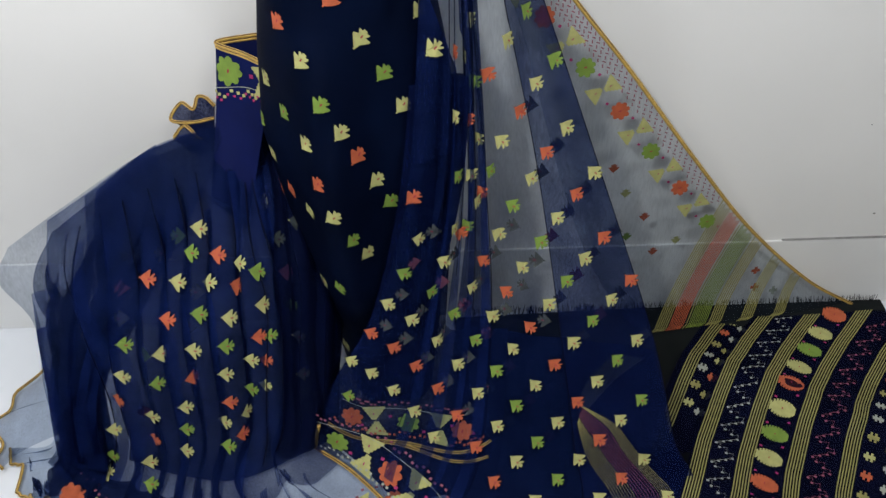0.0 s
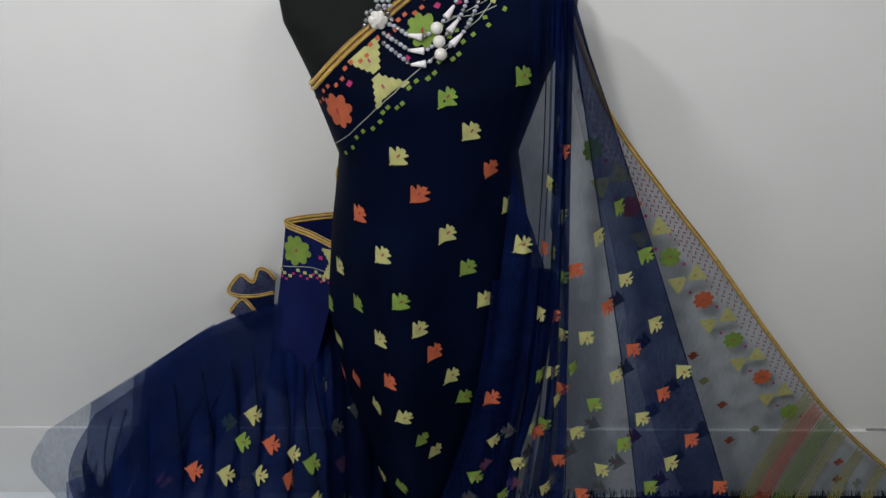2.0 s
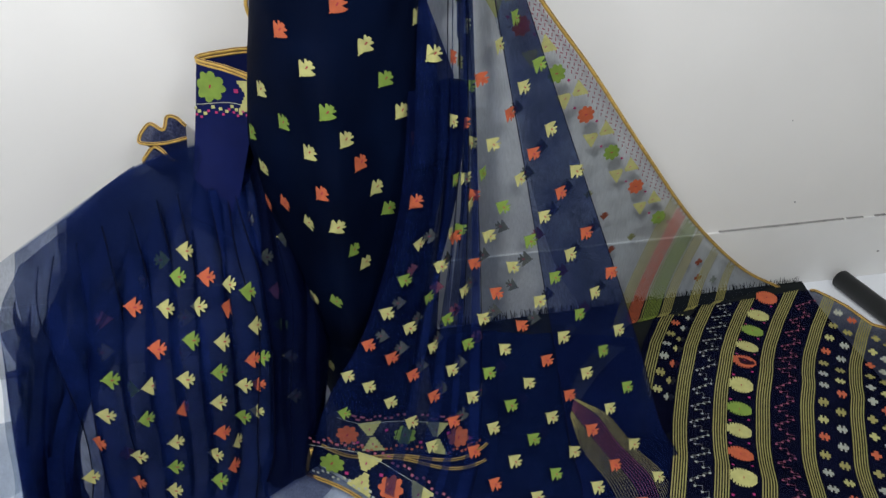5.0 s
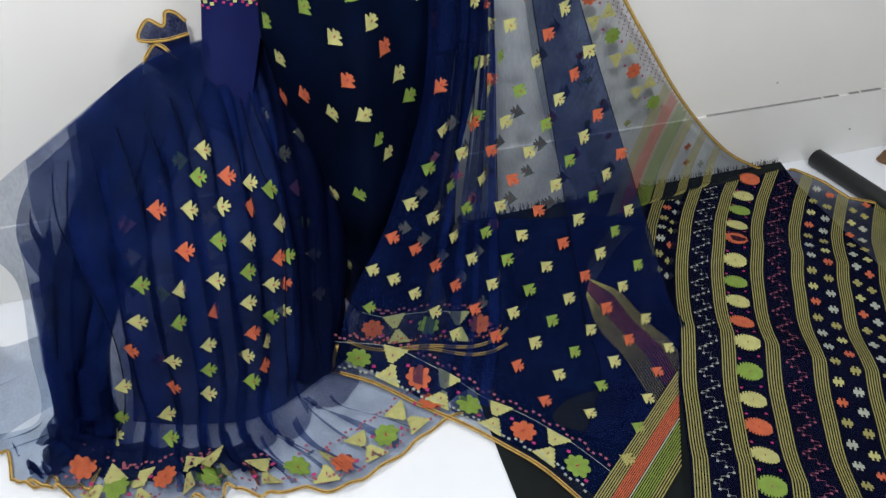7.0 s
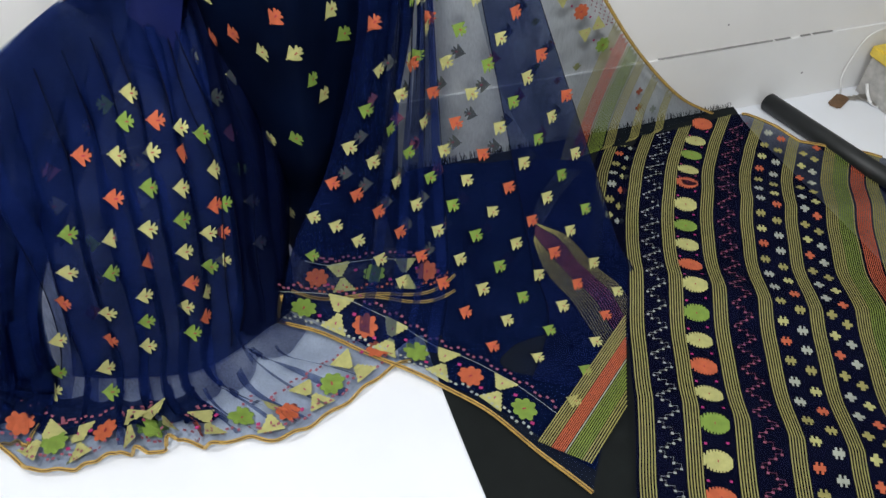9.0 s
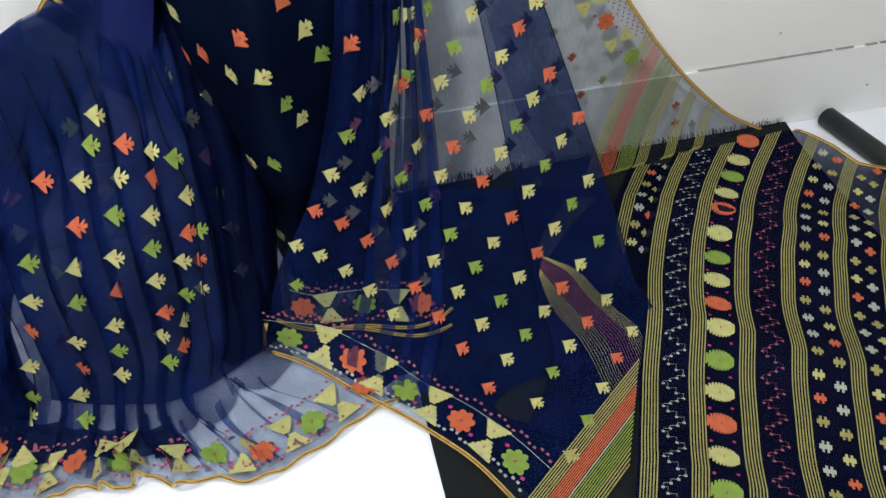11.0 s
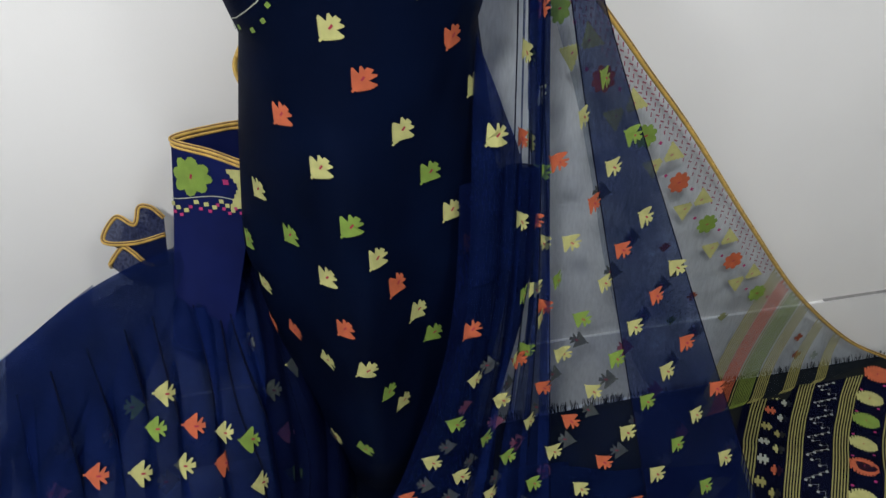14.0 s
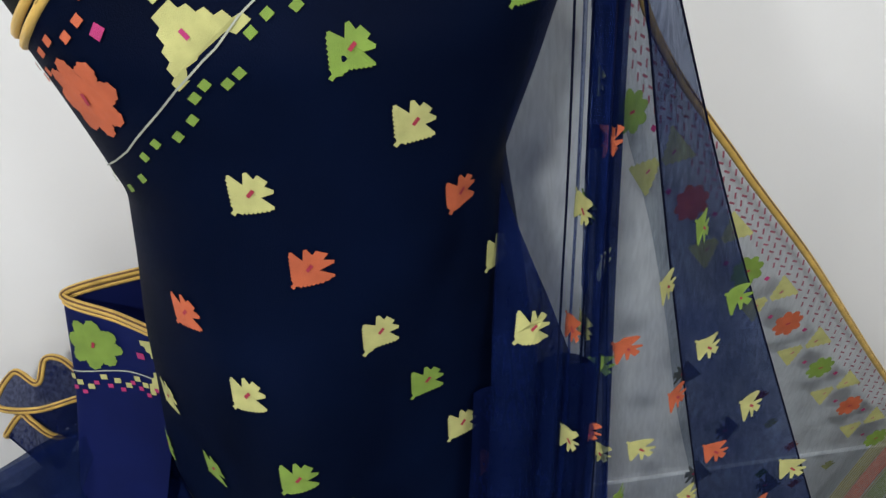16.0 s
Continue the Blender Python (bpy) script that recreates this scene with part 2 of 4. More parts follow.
def tube(points, radius, sides=6, closed=False):
    pts = np.asarray(points, float)
    t = np.gradient(pts, axis=0)
    t /= np.linalg.norm(t, axis=1)[:, None] + 1e-9
    up = np.where(np.abs(t[:, 2:3]) < 0.9, np.array([[0, 0, 1.0]]), np.array([[0, 1.0, 0]]))
    a = np.cross(t, up)
    a /= np.linalg.norm(a, axis=1)[:, None] + 1e-9
    b = np.cross(t, a)
    ang = np.arange(sides) * 2 * math.pi / sides
    rad = np.broadcast_to(np.asarray(radius, float), (len(pts),))[:, None, None]
    ring = pts[:, None] + rad * (np.cos(ang)[None, :, None] * a[:, None] + np.sin(ang)[None, :, None] * b[:, None])
    n = len(pts)
    faces = [(i * sides + k, i * sides + (k + 1) % sides, (i + 1) * sides + (k + 1) % sides, (i + 1) * sides + k) for i in range(n - 1) for k in range(sides)]
    faces += [tuple(range(sides))[::-1], tuple(range((n - 1) * sides, n * sides))]
    return ring.reshape(-1, 3), faces


def tube_part(name, points, radius, mat, parent, sides=6, label=""):
    v, f = tube(points, radius, sides)
    return mesh_object(name, v, f, mat, parent, True, label)


def piping(points, parent, r=0.0042):
    """Gold edging: two bright cords with a dark line between them."""
    points = np.asarray(points, float)
    edge = tube_part("gold_edging", points, r, M_GOLD, parent, 8, "narrow gold woven edging")
    line = points + np.array((0, -0.0024, 0.0034)) * (r / 0.0042)
    v, f = tube(line, r * 0.28, 5)
    mesh_object("edging_line", v, f, M_GOLDLINE, edge)
    return edge


# ---- woven figures ----
def half(points):
    return points + [(x, -y) for x, y in reversed(points)]


def leaf_shape(cut=0.0):
    """Serrated arrowhead with two barbs and a short square stalk, its tip at -x."""
    pts = [(-0.64, 0.05), (-0.54, 0.045), (-0.50, 0.09)]
    for k in range(7):
        f0, f1 = k / 7, (k + 1) / 7
        pts += [(-0.49 + 0.46 * f0, 0.09 + 0.43 * f0 + 0.060), (-0.49 + 0.46 * f1 - 0.01, 0.09 + 0.43 * f1)]
    return half(pts + [(0.0, 0.56), (0.05, 0.53), (0.055 - 0.5 * cut, 0.21 - cut), (0.25, 0.35), (0.31, 0.31), (0.27 - cut, 0.125 - 0.3 * cut), (0.38, 0.12)])


def stepped_flower(petals=8):
    pts = []
    for k in range(petals):
        a = (k + 0.5) * 2 * math.pi / petals
        long = 1.0 if k % 4 in (0, 3) else 0.93
        for da, r in ((-0.38, 0.45), (-0.34, 0.49), (-0.25, 0.51), (-0.22, 0.56), (-0.11, 0.57), (0.0, 0.60), (0.11, 0.57), (0.22, 0.56), (0.25, 0.51), (0.34, 0.49), (0.38, 0.45)):
            pts.append((long * r * math.cos(a + da), 0.92 * r * math.sin(a + da)))
    return pts


def stepped_triangle(steps=5):
    pts = []
    for k in range(steps):
        f = 0.62 - 0.56 * k / steps
        pts += [(f, 0.84 * (k / steps - 0.5)), (f - 0.01, 0.84 * ((k + 0.85) / steps - 0.5))]
    return [(x, y) for x, y in pts] + [(-x, y) for x, y in reversed(pts)]


def oval_shape():
    pts = []
    for k in range(9):
        x0, h = -0.54 + 0.12 * k, 0.10 + 0.34 * math.sqrt(1 - ((k - 4) / 4.4) ** 2)
        pts += [(x0, h), (x0 + 0.075, h), (x0 + 0.075, h - 0.07), (x0 + 0.12, h - 0.07)]
    return half(pts)


LEAF, OPEN_LEAF, FLOWER, TRIANGLE, OVAL = leaf_shape(), leaf_shape(0.07), stepped_flower(), stepped_triangle(), oval_shape()
SQUARE = [(-0.5, -0.42), (0.5, -0.42), (0.5, 0.42), (-0.5, 0.42)]
DOT = [(-0.09, -0.04), (0.09, -0.04), (0.09, 0.04), (-0.09, 0.04)]


def leaf(sheet, u, v, size, turn, colour, parent, along=(1, 0, 0), lift=0.0016):
    m = sheet.decal("leaf_motif", LEAF if sheet is WRAP else OPEN_LEAF, u, v, size, turn, THREAD[colour], parent, lift, along)
    sheet.decal("motif_eye", DOT, u, v, size, turn, THREAD["R"], m, lift + 0.0008, along)
    return m


def border(sheet, uv, parent, inward, depth=0.115, period=0.155, first="O", near="G", far="O", shift=0.0, lift=0.0016, line=True, rows_of=True, base=0.0):
    """The woven border along an edge given by places uv: rows of squares, flowers and pairs of triangles between them."""
    uv = np.asarray(uv, float)
    pts = sheet.at(uv[:, 0], uv[:, 1])
    run = np.concatenate([[0], np.cumsum(np.linalg.norm(np.diff(pts, axis=0), axis=1))])

    def spot(s, d):
        u, v = np.interp(s, run, uv[:, 0]), np.interp(s, run, uv[:, 1])
        u2, v2 = np.interp(s + 0.004, run, uv[:, 0]), np.interp(s + 0.004, run, uv[:, 1])
        u1, v1 = np.interp(s - 0.004, run, uv[:, 0]), np.interp(s - 0.004, run, uv[:, 1])
        t = (sheet.at(u2, v2) - sheet.at(u1, v1))[0]
        t /= np.linalg.norm(t) + 1e-9
        n = sheet.slopes(u, v)[3]
        i = np.cross(n, t)
        i = i if i @ np.array(inward) > 0 else -i
        a, b, _n = sheet.shift(u, v, i * (d + base), 8)
        return float(a[0]), float(b[0]), t, i

    total, k = run[-1], depth / 0.115
    rows = {near: [], far: []}
    s, m = 0.008, 0
    while rows_of and s < total - 0.006:
        for colour, d0 in ((near, 0.014), (far, 0.104)):
            u, v, t, i = spot(s, k * (d0 + 0.0085 * abs((m % 4) - 1.5)))
            rows[colour].append(sheet.lay(SQUARE, u, v, 0.0072 * k, 0, lift, t))
        s, m = s + 0.0135 * k, m + 1
    if rows_of:
        joined("woven_edge", rows[near], THREAD[near], parent)
    if rows_of and far != near:
        joined("woven_edge", rows[far], THREAD[far], parent)
    if line:
        ps, ns = [], []
        for s in np.linspace(0.004, total - 0.004, max(8, int(total / 0.015))):
            u, v, t, i = spot(s, k * 0.097)
            p, _a, _b, n = sheet.slopes(u, v)
            ps.append(p + n * lift)
            ns.append(n)
        joined("thread_line", ribbon(ps, ns, 0.0014), THREAD["W"], parent)
    s, m = shift, 0
    while s < total:
        c = first if m % 2 == 0 else ("G" if first == "O" else "O")
        if s > 0.02:
            u, v, t, i = spot(s, k * 0.056)
            f = sheet.decal("flower_motif", FLOWER, u, v, 0.054 * k, 0, THREAD[c], parent, lift, t)
            sheet.decal("motif_eye", DOT, u, v, 0.05 * k, 60, THREAD["R"], f, lift + 0.0008, t)
        h = s + period / 2
        if 0.01 < h < total - 0.01:
            for d, flip, ds in ((0.035, 0, 0.004), (0.079, 180, -0.004)):
                u, v, t, i = spot(h + ds, k * d)
                up = 0 if np.cross(sheet.slopes(u, v)[3], t) @ i > 0 else 180
                f = sheet.decal("triangle_motif", TRIANGLE, u, v, 0.050 * k, flip + up, THREAD["Y"], parent, lift, t)
                sheet.decal("motif_eye", DOT, u, v, 0.04 * k, 90, THREAD["P"], f, lift + 0.0008, t)
        for q in (0.25, 0.75):
            if 0.01 < s + q * period < total - 0.01:
                u, v, t, i = spot(s + q * period, k * (0.04 if q < 0.5 else 0.072))
                sheet.decal("pink_spot", SQUARE, u, v, 0.009 * k, 15, THREAD["P"], parent, lift, t)
        s, m = s + period, m + 1


# ---- room ----
def box(name, lo, hi, mat, parent=None, bevel=0.0):
    bm = bmesh.new()
    bmesh.ops.create_cube(bm, size=1)
    for v in bm.verts:
        v.co = [l + (h - l) * (c + 0.5) for l, h, c in zip(lo, hi, v.co)]
    if bevel:
        bmesh.ops.bevel(bm, geom=bm.edges[:], offset=bevel, segments=2, affect="EDGES")
    me = bpy.data.meshes.new(name)
    bm.to_mesh(me)
    bm.free()
    me.materials.append(mat)
    ob = new(name, me)
    if parent is not None:
        ob.parent = parent
        ob.matrix_parent_inverse = Matrix.Translation(parent.matrix_basis.translation).inverted() if parent.parent is None else Matrix()
    return ob


WALL_Y = 1.575
tagged(box("floor", (-2.6, -2.3, -0.1), (2.6, WALL_Y, 0.0), M_FLOOR), "smooth white floor covering", "floor", kind="structure")
tagged(box("wall_north", (-2.6, WALL_Y + 0.004, 0.0), (2.6, WALL_Y + 0.15, 2.8), M_WALL), "plain white painted wall", "wall", kind="structure")
tagged(box("baseboard", (-2.6, WALL_Y - 0.004, 0.0), (2.6, WALL_Y + 0.004, 0.252), M_SKIRT, bevel=0.0015), "white painted skirting with a fine joint line", "baseboard", kind="structure")
# unseen walls and ceiling close the room; their grey keeps bounce low
tagged(box("wall_west", (-2.75, -2.3, 0), (-2.6, 1.725, 2.8), M_ROOM), "added unseen wall, greyed to cut bounced light", "wall", kind="structure")
tagged(box("wall_east", (2.6, -2.3, 0), (2.75, 1.725, 2.8), M_ROOM), "added unseen wall, greyed to cut bounced light", "wall", kind="structure")
tagged(box("wall_south", (-2.75, -2.45, 0), (2.75, -2.3, 2.8), M_ROOM), "added unseen wall, greyed to cut bounced light", "wall", kind="structure")
tagged(box("ceiling", (-2.75, -2.45, 2.8), (2.75, 1.725, 2.9), M_CEIL), "added unseen ceiling, greyed to cut bounced light", "ceiling", kind="structure")

# ---- dress form ----
# height, half width, half depth, centre of the depth
FORM = np.array([(0.00, 0.10, 0.10, 1.42), (0.50, 0.17, 0.12, 1.40), (0.80, 0.205, 0.135, 1.395), (0.98, 0.182, 0.125, 1.395),
                 (1.14, 0.155, 0.118, 1.395), (1.27, 0.198, 0.125, 1.405), (1.36, 0.242, 0.105, 1.425), (1.40, 0.250, 0.085, 1.44), (1.425, 0.240, 0.07, 1.448),
                 (1.44, 0.205, 0.055, 1.45), (1.452, 0.13, 0.052, 1.455), (1.465, 0.08, 0.05, 1.455), (1.50, 0.062, 0.055, 1.455), (1.56, 0.060, 0.055, 1.455)])
FORM_X = -0.135


def form_at(z, ang, out=0.0):
    """A point of the form's skin; ang 0 faces the viewer, 90 is its side towards +x."""
    w, d, yc = [np.interp(z, FORM[:, 0], FORM[:, k]) for k in (1, 2, 3)]
    a = np.radians(ang)
    sx, sy = np.sin(a), np.cos(a)
    return np.stack([FORM_X + (w + out) * np.sign(sx) * np.abs(sx) ** 0.85, yc - (d + out) * np.sign(sy) * np.abs(sy) ** 0.9, np.broadcast_to(z, np.shape(a))], -1)


def dress_form():
    zs, n = np.concatenate([np.linspace(0.003, 1.36, 40), np.linspace(1.37, 1.56, 30)]), 48
    v = np.concatenate([form_at(np.full(n, z), np.arange(n) * 360 / n) for z in zs])
    f = [(j * n + i, j * n + (i + 1) % n, (j + 1) * n + (i + 1) % n, (j + 1) * n + i) for j in range(len(zs) - 1) for i in range(n)]
    f += [tuple(range(n))[::-1], tuple(range((len(zs) - 1) * n, len(zs) * n))]
    ob = mesh_object("dress_form", v, f, M_BLACKFORM)
    tagged(ob, "black fabric-covered display bust wearing the sari", "mannequin")


dress_form()

# ---- floor cloths ----
BLACK = Sheet([[(0.02, 0.2, 0.004), (0.5, 0.2, 0.004), (1.3, 0.2, 0.004)],
               [(0.02, 0.85, 0.004), (0.5, 0.85, 0.004), (1.33, 0.85, 0.004)],
               [(0.06, 1.42, 0.006), (0.6, 1.42, 0.006), (1.34, 1.40, 0.006)],
               [(0.06, 1.53, 0.03), (0.6, 1.54, 0.035), (1.33, 1.545, 0.035)]])
tagged(BLACK.mesh("black_cloth", M_BLACKCLOTH, None, 40, 30), "black cotton cloth with a frayed edge spread on the floor", "cloth")


def black_tube():
    a, b = np.array((1.469, 1.545, 0.032)), np.array((1.60, 0.93, 0.032))
    bm = bmesh.new()
    bmesh.ops.create_cone(bm, cap_ends=True, segments=32, radius1=0.031, radius2=0.031, depth=float(np.linalg.norm(b - a)))
    bmesh.ops.bevel(bm, geom=[e for e in bm.edges if len(e.link_faces) == 2 and e.calc_face_angle() > 1], offset=0.005, segments=3, affect="EDGES")
    me = bpy.data.meshes.new("black_tube")
    bm.to_mesh(me)
    bm.free()
    me.polygons.foreach_set("use_smooth", [True] * len(me.polygons))
    me.materials.append(M_TUBE)
    ob = new("black_tube", me)
    ob.matrix_basis = Matrix.Translation((a + b) / 2) @ Vector(b - a).to_track_quat("Z", "Y").to_matrix().to_4x4()
    tagged(ob, "thick black foam tube lying on the white floor", "tube")


black_tube()

# ---- sari ----
sari = thing("sari", "sheer navy sari with woven leaf motifs and gold edging", "sari", (-0.1, 1.2, 0))

# front wrap over the bust and hips
def bodice_top(ang):
    x = form_at(np.full(np.shape(ang), 1.32), ang)[..., 0]
    return np.clip(1.285 + 0.78 * (x + 0.33), 1.16, 1.465)


class Wrap(Sheet):
    """Round the form: u from its one side to the other, v from the slanting upper edge to the floor."""

    def __init__(self, fold=None):
        self.fold = fold

    def at(self, u, v):
        u, v = np.atleast_1d(np.asarray(u, float)), np.atleast_1d(np.asarray(v, float))
        ang = -112 + 224 * u
        top = bodice_top(ang)
        z = top + (0.03 - top) * v
        p = form_at(z, ang, 0.006)
        flare = np.clip((0.85 - z) / 0.85, 0, 1)
        p[:, 1] -= flare * 0.06
        p[:, 0] += flare * 0.02
        ridge = np.interp(z, (0.30, 0.45, 0.71, 0.94, 1.05, 1.20), (0.0, 0.05, 0.09, 0.065, 0.028, 0.0))
        p[:, 1] -= ridge * np.exp(-(((p[:, 0] + 0.19) / 0.08) ** 2)) * (np.abs(ang) < 90)
        if self.fold:
            p = p + self.fold(u, v, p)
        return p


def wrap_fold(u, v, p):
    z = p[:, 2]
    k = np.clip((0.95 - z) / 0.5, 0, 1)
    q = np.zeros_like(p)
    q[:, 1] = -0.03 * k * np.exp(-(((p[:, 0] + 0.17) / 0.05) ** 2)) - 0.045 * k * np.exp(-(((p[:, 0] + 0.02) / 0.09) ** 2))
    crease = np.exp(-(((p[:, 0] + 0.03 + 0.35 * (1.10 - z)) / 0.012) ** 2)) * np.exp(-(((z - 1.10) / 0.07) ** 2))
    crease += np.exp(-(((p[:, 0] + 0.20 - 0.3 * (z - 0.8)) / 0.014) ** 2)) * np.exp(-(((z - 0.8) / 0.12) ** 2))
    q[:, 1] += 0.005 * crease - 0.0025 * np.sin(p[:, 0] * 38 + z * 16) * np.sin(z * 21 + p[:, 0] * 9)
    return q


WRAP = Wrap(wrap_fold)
wrap = WRAP.mesh("front_wrap", M_BODICE, sari, 90, 90, label="dense dark navy wrap over the bust")
for dv in (0.001, 0.0075):
    piping(WRAP.at(np.linspace(0, 0.8, 60), np.full(60, dv)), wrap, 0.0036)

R0 = [(0.03, 1.345, 1.42), (0.06, 1.34, 1.42), (0.085, 1.34, 1.42), (0.084, 1.345, 1.42), (0.094, 1.36, 1.42)]
R1 = [(0.005, 1.29, 1.07), (0.065, 1.30, 1.08), (0.107, 1.305, 1.08), (0.160, 1.335, 1.08), (0.234, 1.375, 1.08)]
R2 = [(-0.035, 1.162, 0.73), (0.045, 1.215, 0.73), (0.132, 1.262, 0.735), (0.236, 1.285, 0.74), (0.371, 1.29, 0.727)]
R3 = [(-0.13, 1.15, 0.42), (-0.02, 1.15, 0.40), (0.145, 1.205, 0.39), (0.29, 1.155, 0.41), (0.513, 1.17, 0.338)]
R4 = [(-0.235, 1.12, 0.24), (-0.08, 1.08, 0.17), (0.12, 1.05, 0.11), (0.33, 1.01, 0.12), (0.56, 1.02, 0.14)]
R5 = [(-0.28, 1.105, 0.12), (-0.13, 1.02, 0.06), (0.07, 0.94, 0.014), (0.33, 0.88, 0.012), (0.59, 0.91, 0.012)]
R6 = [(-0.305, 1.095, 0.020), (-0.145, 0.960, 0.016), (0.015, 0.80, 0.014), (0.13, 0.64, 0.010), (0.23, 0.45, 0.010)]


def front_fold(u, v, p):
    q = np.zeros_like(p)
    k = np.clip(1 - v / 0.75, 0, 1)
    gather = np.exp(-(((u - 0.36) / 0.14) ** 2)) * np.clip((0.62 - v) / 0.3, 0, 1)
    q[:, 1] = 0.007 * k * np.sin(u * 34 + 1.0) + 0.005 * np.sin(u * 13 + 6 * v) + 0.013 * gather * np.sin(u * 70 + 3 * v)
    q[:, 2] = np.clip((v - 0.78) / 0.1, 0, 1) * (0.004 + 0.004 * np.sin(23 * u + 11 * v) * np.sin(17 * v + 3))
    return q


FRONT = Sheet([R0, R1, R2, R3, R4, R5, R6], front_fold)
front = FRONT.mesh("front_drape", M_NAVY, sari, 240, 170, label="sheer navy front panel with leaf motifs")
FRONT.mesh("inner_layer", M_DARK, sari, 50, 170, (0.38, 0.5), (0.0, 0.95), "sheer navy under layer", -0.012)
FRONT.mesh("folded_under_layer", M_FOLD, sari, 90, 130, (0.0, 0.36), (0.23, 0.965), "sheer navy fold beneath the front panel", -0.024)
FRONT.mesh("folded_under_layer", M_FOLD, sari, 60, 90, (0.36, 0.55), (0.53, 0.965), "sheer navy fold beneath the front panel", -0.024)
for u0, u1, v1 in ((0.27, 0.30, 0.9), (0.34, 0.375, 0.9), (0.405, 0.425, 0.9), (0.46, 0.49, 0.9)):
    FRONT.mesh("gather_fold", M_OUTER, sari, 14, 110, (u0, u1), (0.0, v1), "doubled cloth at a gathered fold", 0.003)
FRONT.mesh("lower_under_layer", M_LINING, sari, 110, 90, (0.50, 0.995), (0.529, 0.985), "navy layer beneath the spread front panel", -0.004)
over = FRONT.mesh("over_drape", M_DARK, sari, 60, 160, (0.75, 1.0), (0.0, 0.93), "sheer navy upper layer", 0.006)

# fold that closes the gap beside the bust from below
gu, gv = [g.ravel() for g in np.meshgrid(np.linspace(0, 1, 24), np.linspace(0, 1, 40))]
gu2 = 0.30 * gu
gv2 = (0.135 + 0.30 * gu2) + gv * (0.30 - (0.135 + 0.30 * gu2))
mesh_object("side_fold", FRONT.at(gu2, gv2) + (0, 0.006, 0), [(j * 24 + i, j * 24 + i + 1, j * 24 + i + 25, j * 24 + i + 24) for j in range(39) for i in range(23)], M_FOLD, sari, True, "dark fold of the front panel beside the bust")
piping(FRONT.at(np.concatenate([np.zeros(20), np.linspace(0, 1, 90)]), np.concatenate([np.linspace(0.86, 0.995, 20), np.ones(90)])), front, 0.005)
# dark cord for layer edges; on the skirt it draws pleat shading
M_SELVEDGE_SHADE = material("selvedge_and_pleat_shade", (0.003, 0.004, 0.014), 0.8, 60, 0.2, 0.2, spec=0.05)
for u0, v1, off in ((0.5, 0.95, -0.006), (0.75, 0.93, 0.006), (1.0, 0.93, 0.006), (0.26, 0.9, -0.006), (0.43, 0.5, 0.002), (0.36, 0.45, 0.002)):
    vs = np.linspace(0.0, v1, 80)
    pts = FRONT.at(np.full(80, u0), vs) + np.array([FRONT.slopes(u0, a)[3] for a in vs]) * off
    tube_part("selvedge", pts, 0.0011, M_SELVEDGE_SHADE, front, 5)

# pallu from the shoulder along the wall
G = [(0.085, 1.44, 1.42), (0.195, 1.49, 1.181), (0.321, 1.48, 1.013), (0.457, 1.48, 0.849), (0.649, 1.50, 0.601), (0.859, 1.525, 0.344), (1.09, 1.55, 0.12), (1.25, 1.535, 0.025)]
H = [(0.07, 1.43, 1.41), (0.15, 1.45, 1.14), (0.21, 1.45, 0.97), (0.26, 1.45, 0.80), (0.33, 1.47, 0.556), (0.42, 1.47, 0.30), (0.52, 1.46, 0.12), (0.60, 1.45, 0.02)]
PALLU = Sheet([[h, tuple(np.array(h) * 0.5 + np.array(g) * 0.5), g] for h, g in zip(H, G)])
pallu = PALLU.mesh("pallu", M_PALLU, sari, 50, 90, label="sheer grey-blue pallu spread along the wall")
piping(PALLU.at(np.ones(90), np.linspace(0, 1, 90)), pallu, 0.005)

# pallu end spread over the floor
ALONG, ACROSS = np.array((-0.478, -0.878, 0)), np.array((0.878, -0.478, 0))


class EndSheet(Sheet):
    def __init__(self, fold=None):
        self.fold = fold

    def at(self, u, v):
        u, v = np.atleast_1d(np.asarray(u, float)), np.atleast_1d(np.asarray(v, float))
        start = np.interp(u, [0, 0.393, 0.58, 0.796, 1.06], [0.0, -0.22, -0.112, -0.104, -0.033])
        s = start + v * (1.5 - start)
        splay = np.interp(s, (-0.20, -0.05, 0.07, 0.18, 0.29, 0.46, 0.60, 0.82, 1.0, 1.12), (0.10, 0.055, 0.027, 0.008, 0.0, -0.005, 0.0, 0.006, 0.012, 0.018))
        p = np.array((0.80, 1.53, 0.0)) + (u + splay)[:, None] * ACROSS + s[:, None] * ALONG
        # crests of the pressed folds run across the stripes
        k = np.abs((((s - 0.61 + 0.03 * np.sin(9 * u)) / 0.40) % 1) - 0.5) * 2
        p[:, 2] = np.where(u > 0.085, 0.022, 0.010) + 0.026 * k**1.7 + 0.003 * np.sin(31 * s + 4 * u)
        p[:, 1] = np.minimum(p[:, 1], 1.562)
        return p


END = EndSheet()
end = END.mesh("pallu_end", M_PALLUEND, sari, 40, 160, (0.088, 1.05), (0, 1.0), label="dark pallu end with yellow stripes and woven figures")
END.mesh("pallu_end_side", M_PALLUEND, sari, 10, 60, (-0.02, 0.088), (0, 0.36), label="dark side strip of the pallu end")

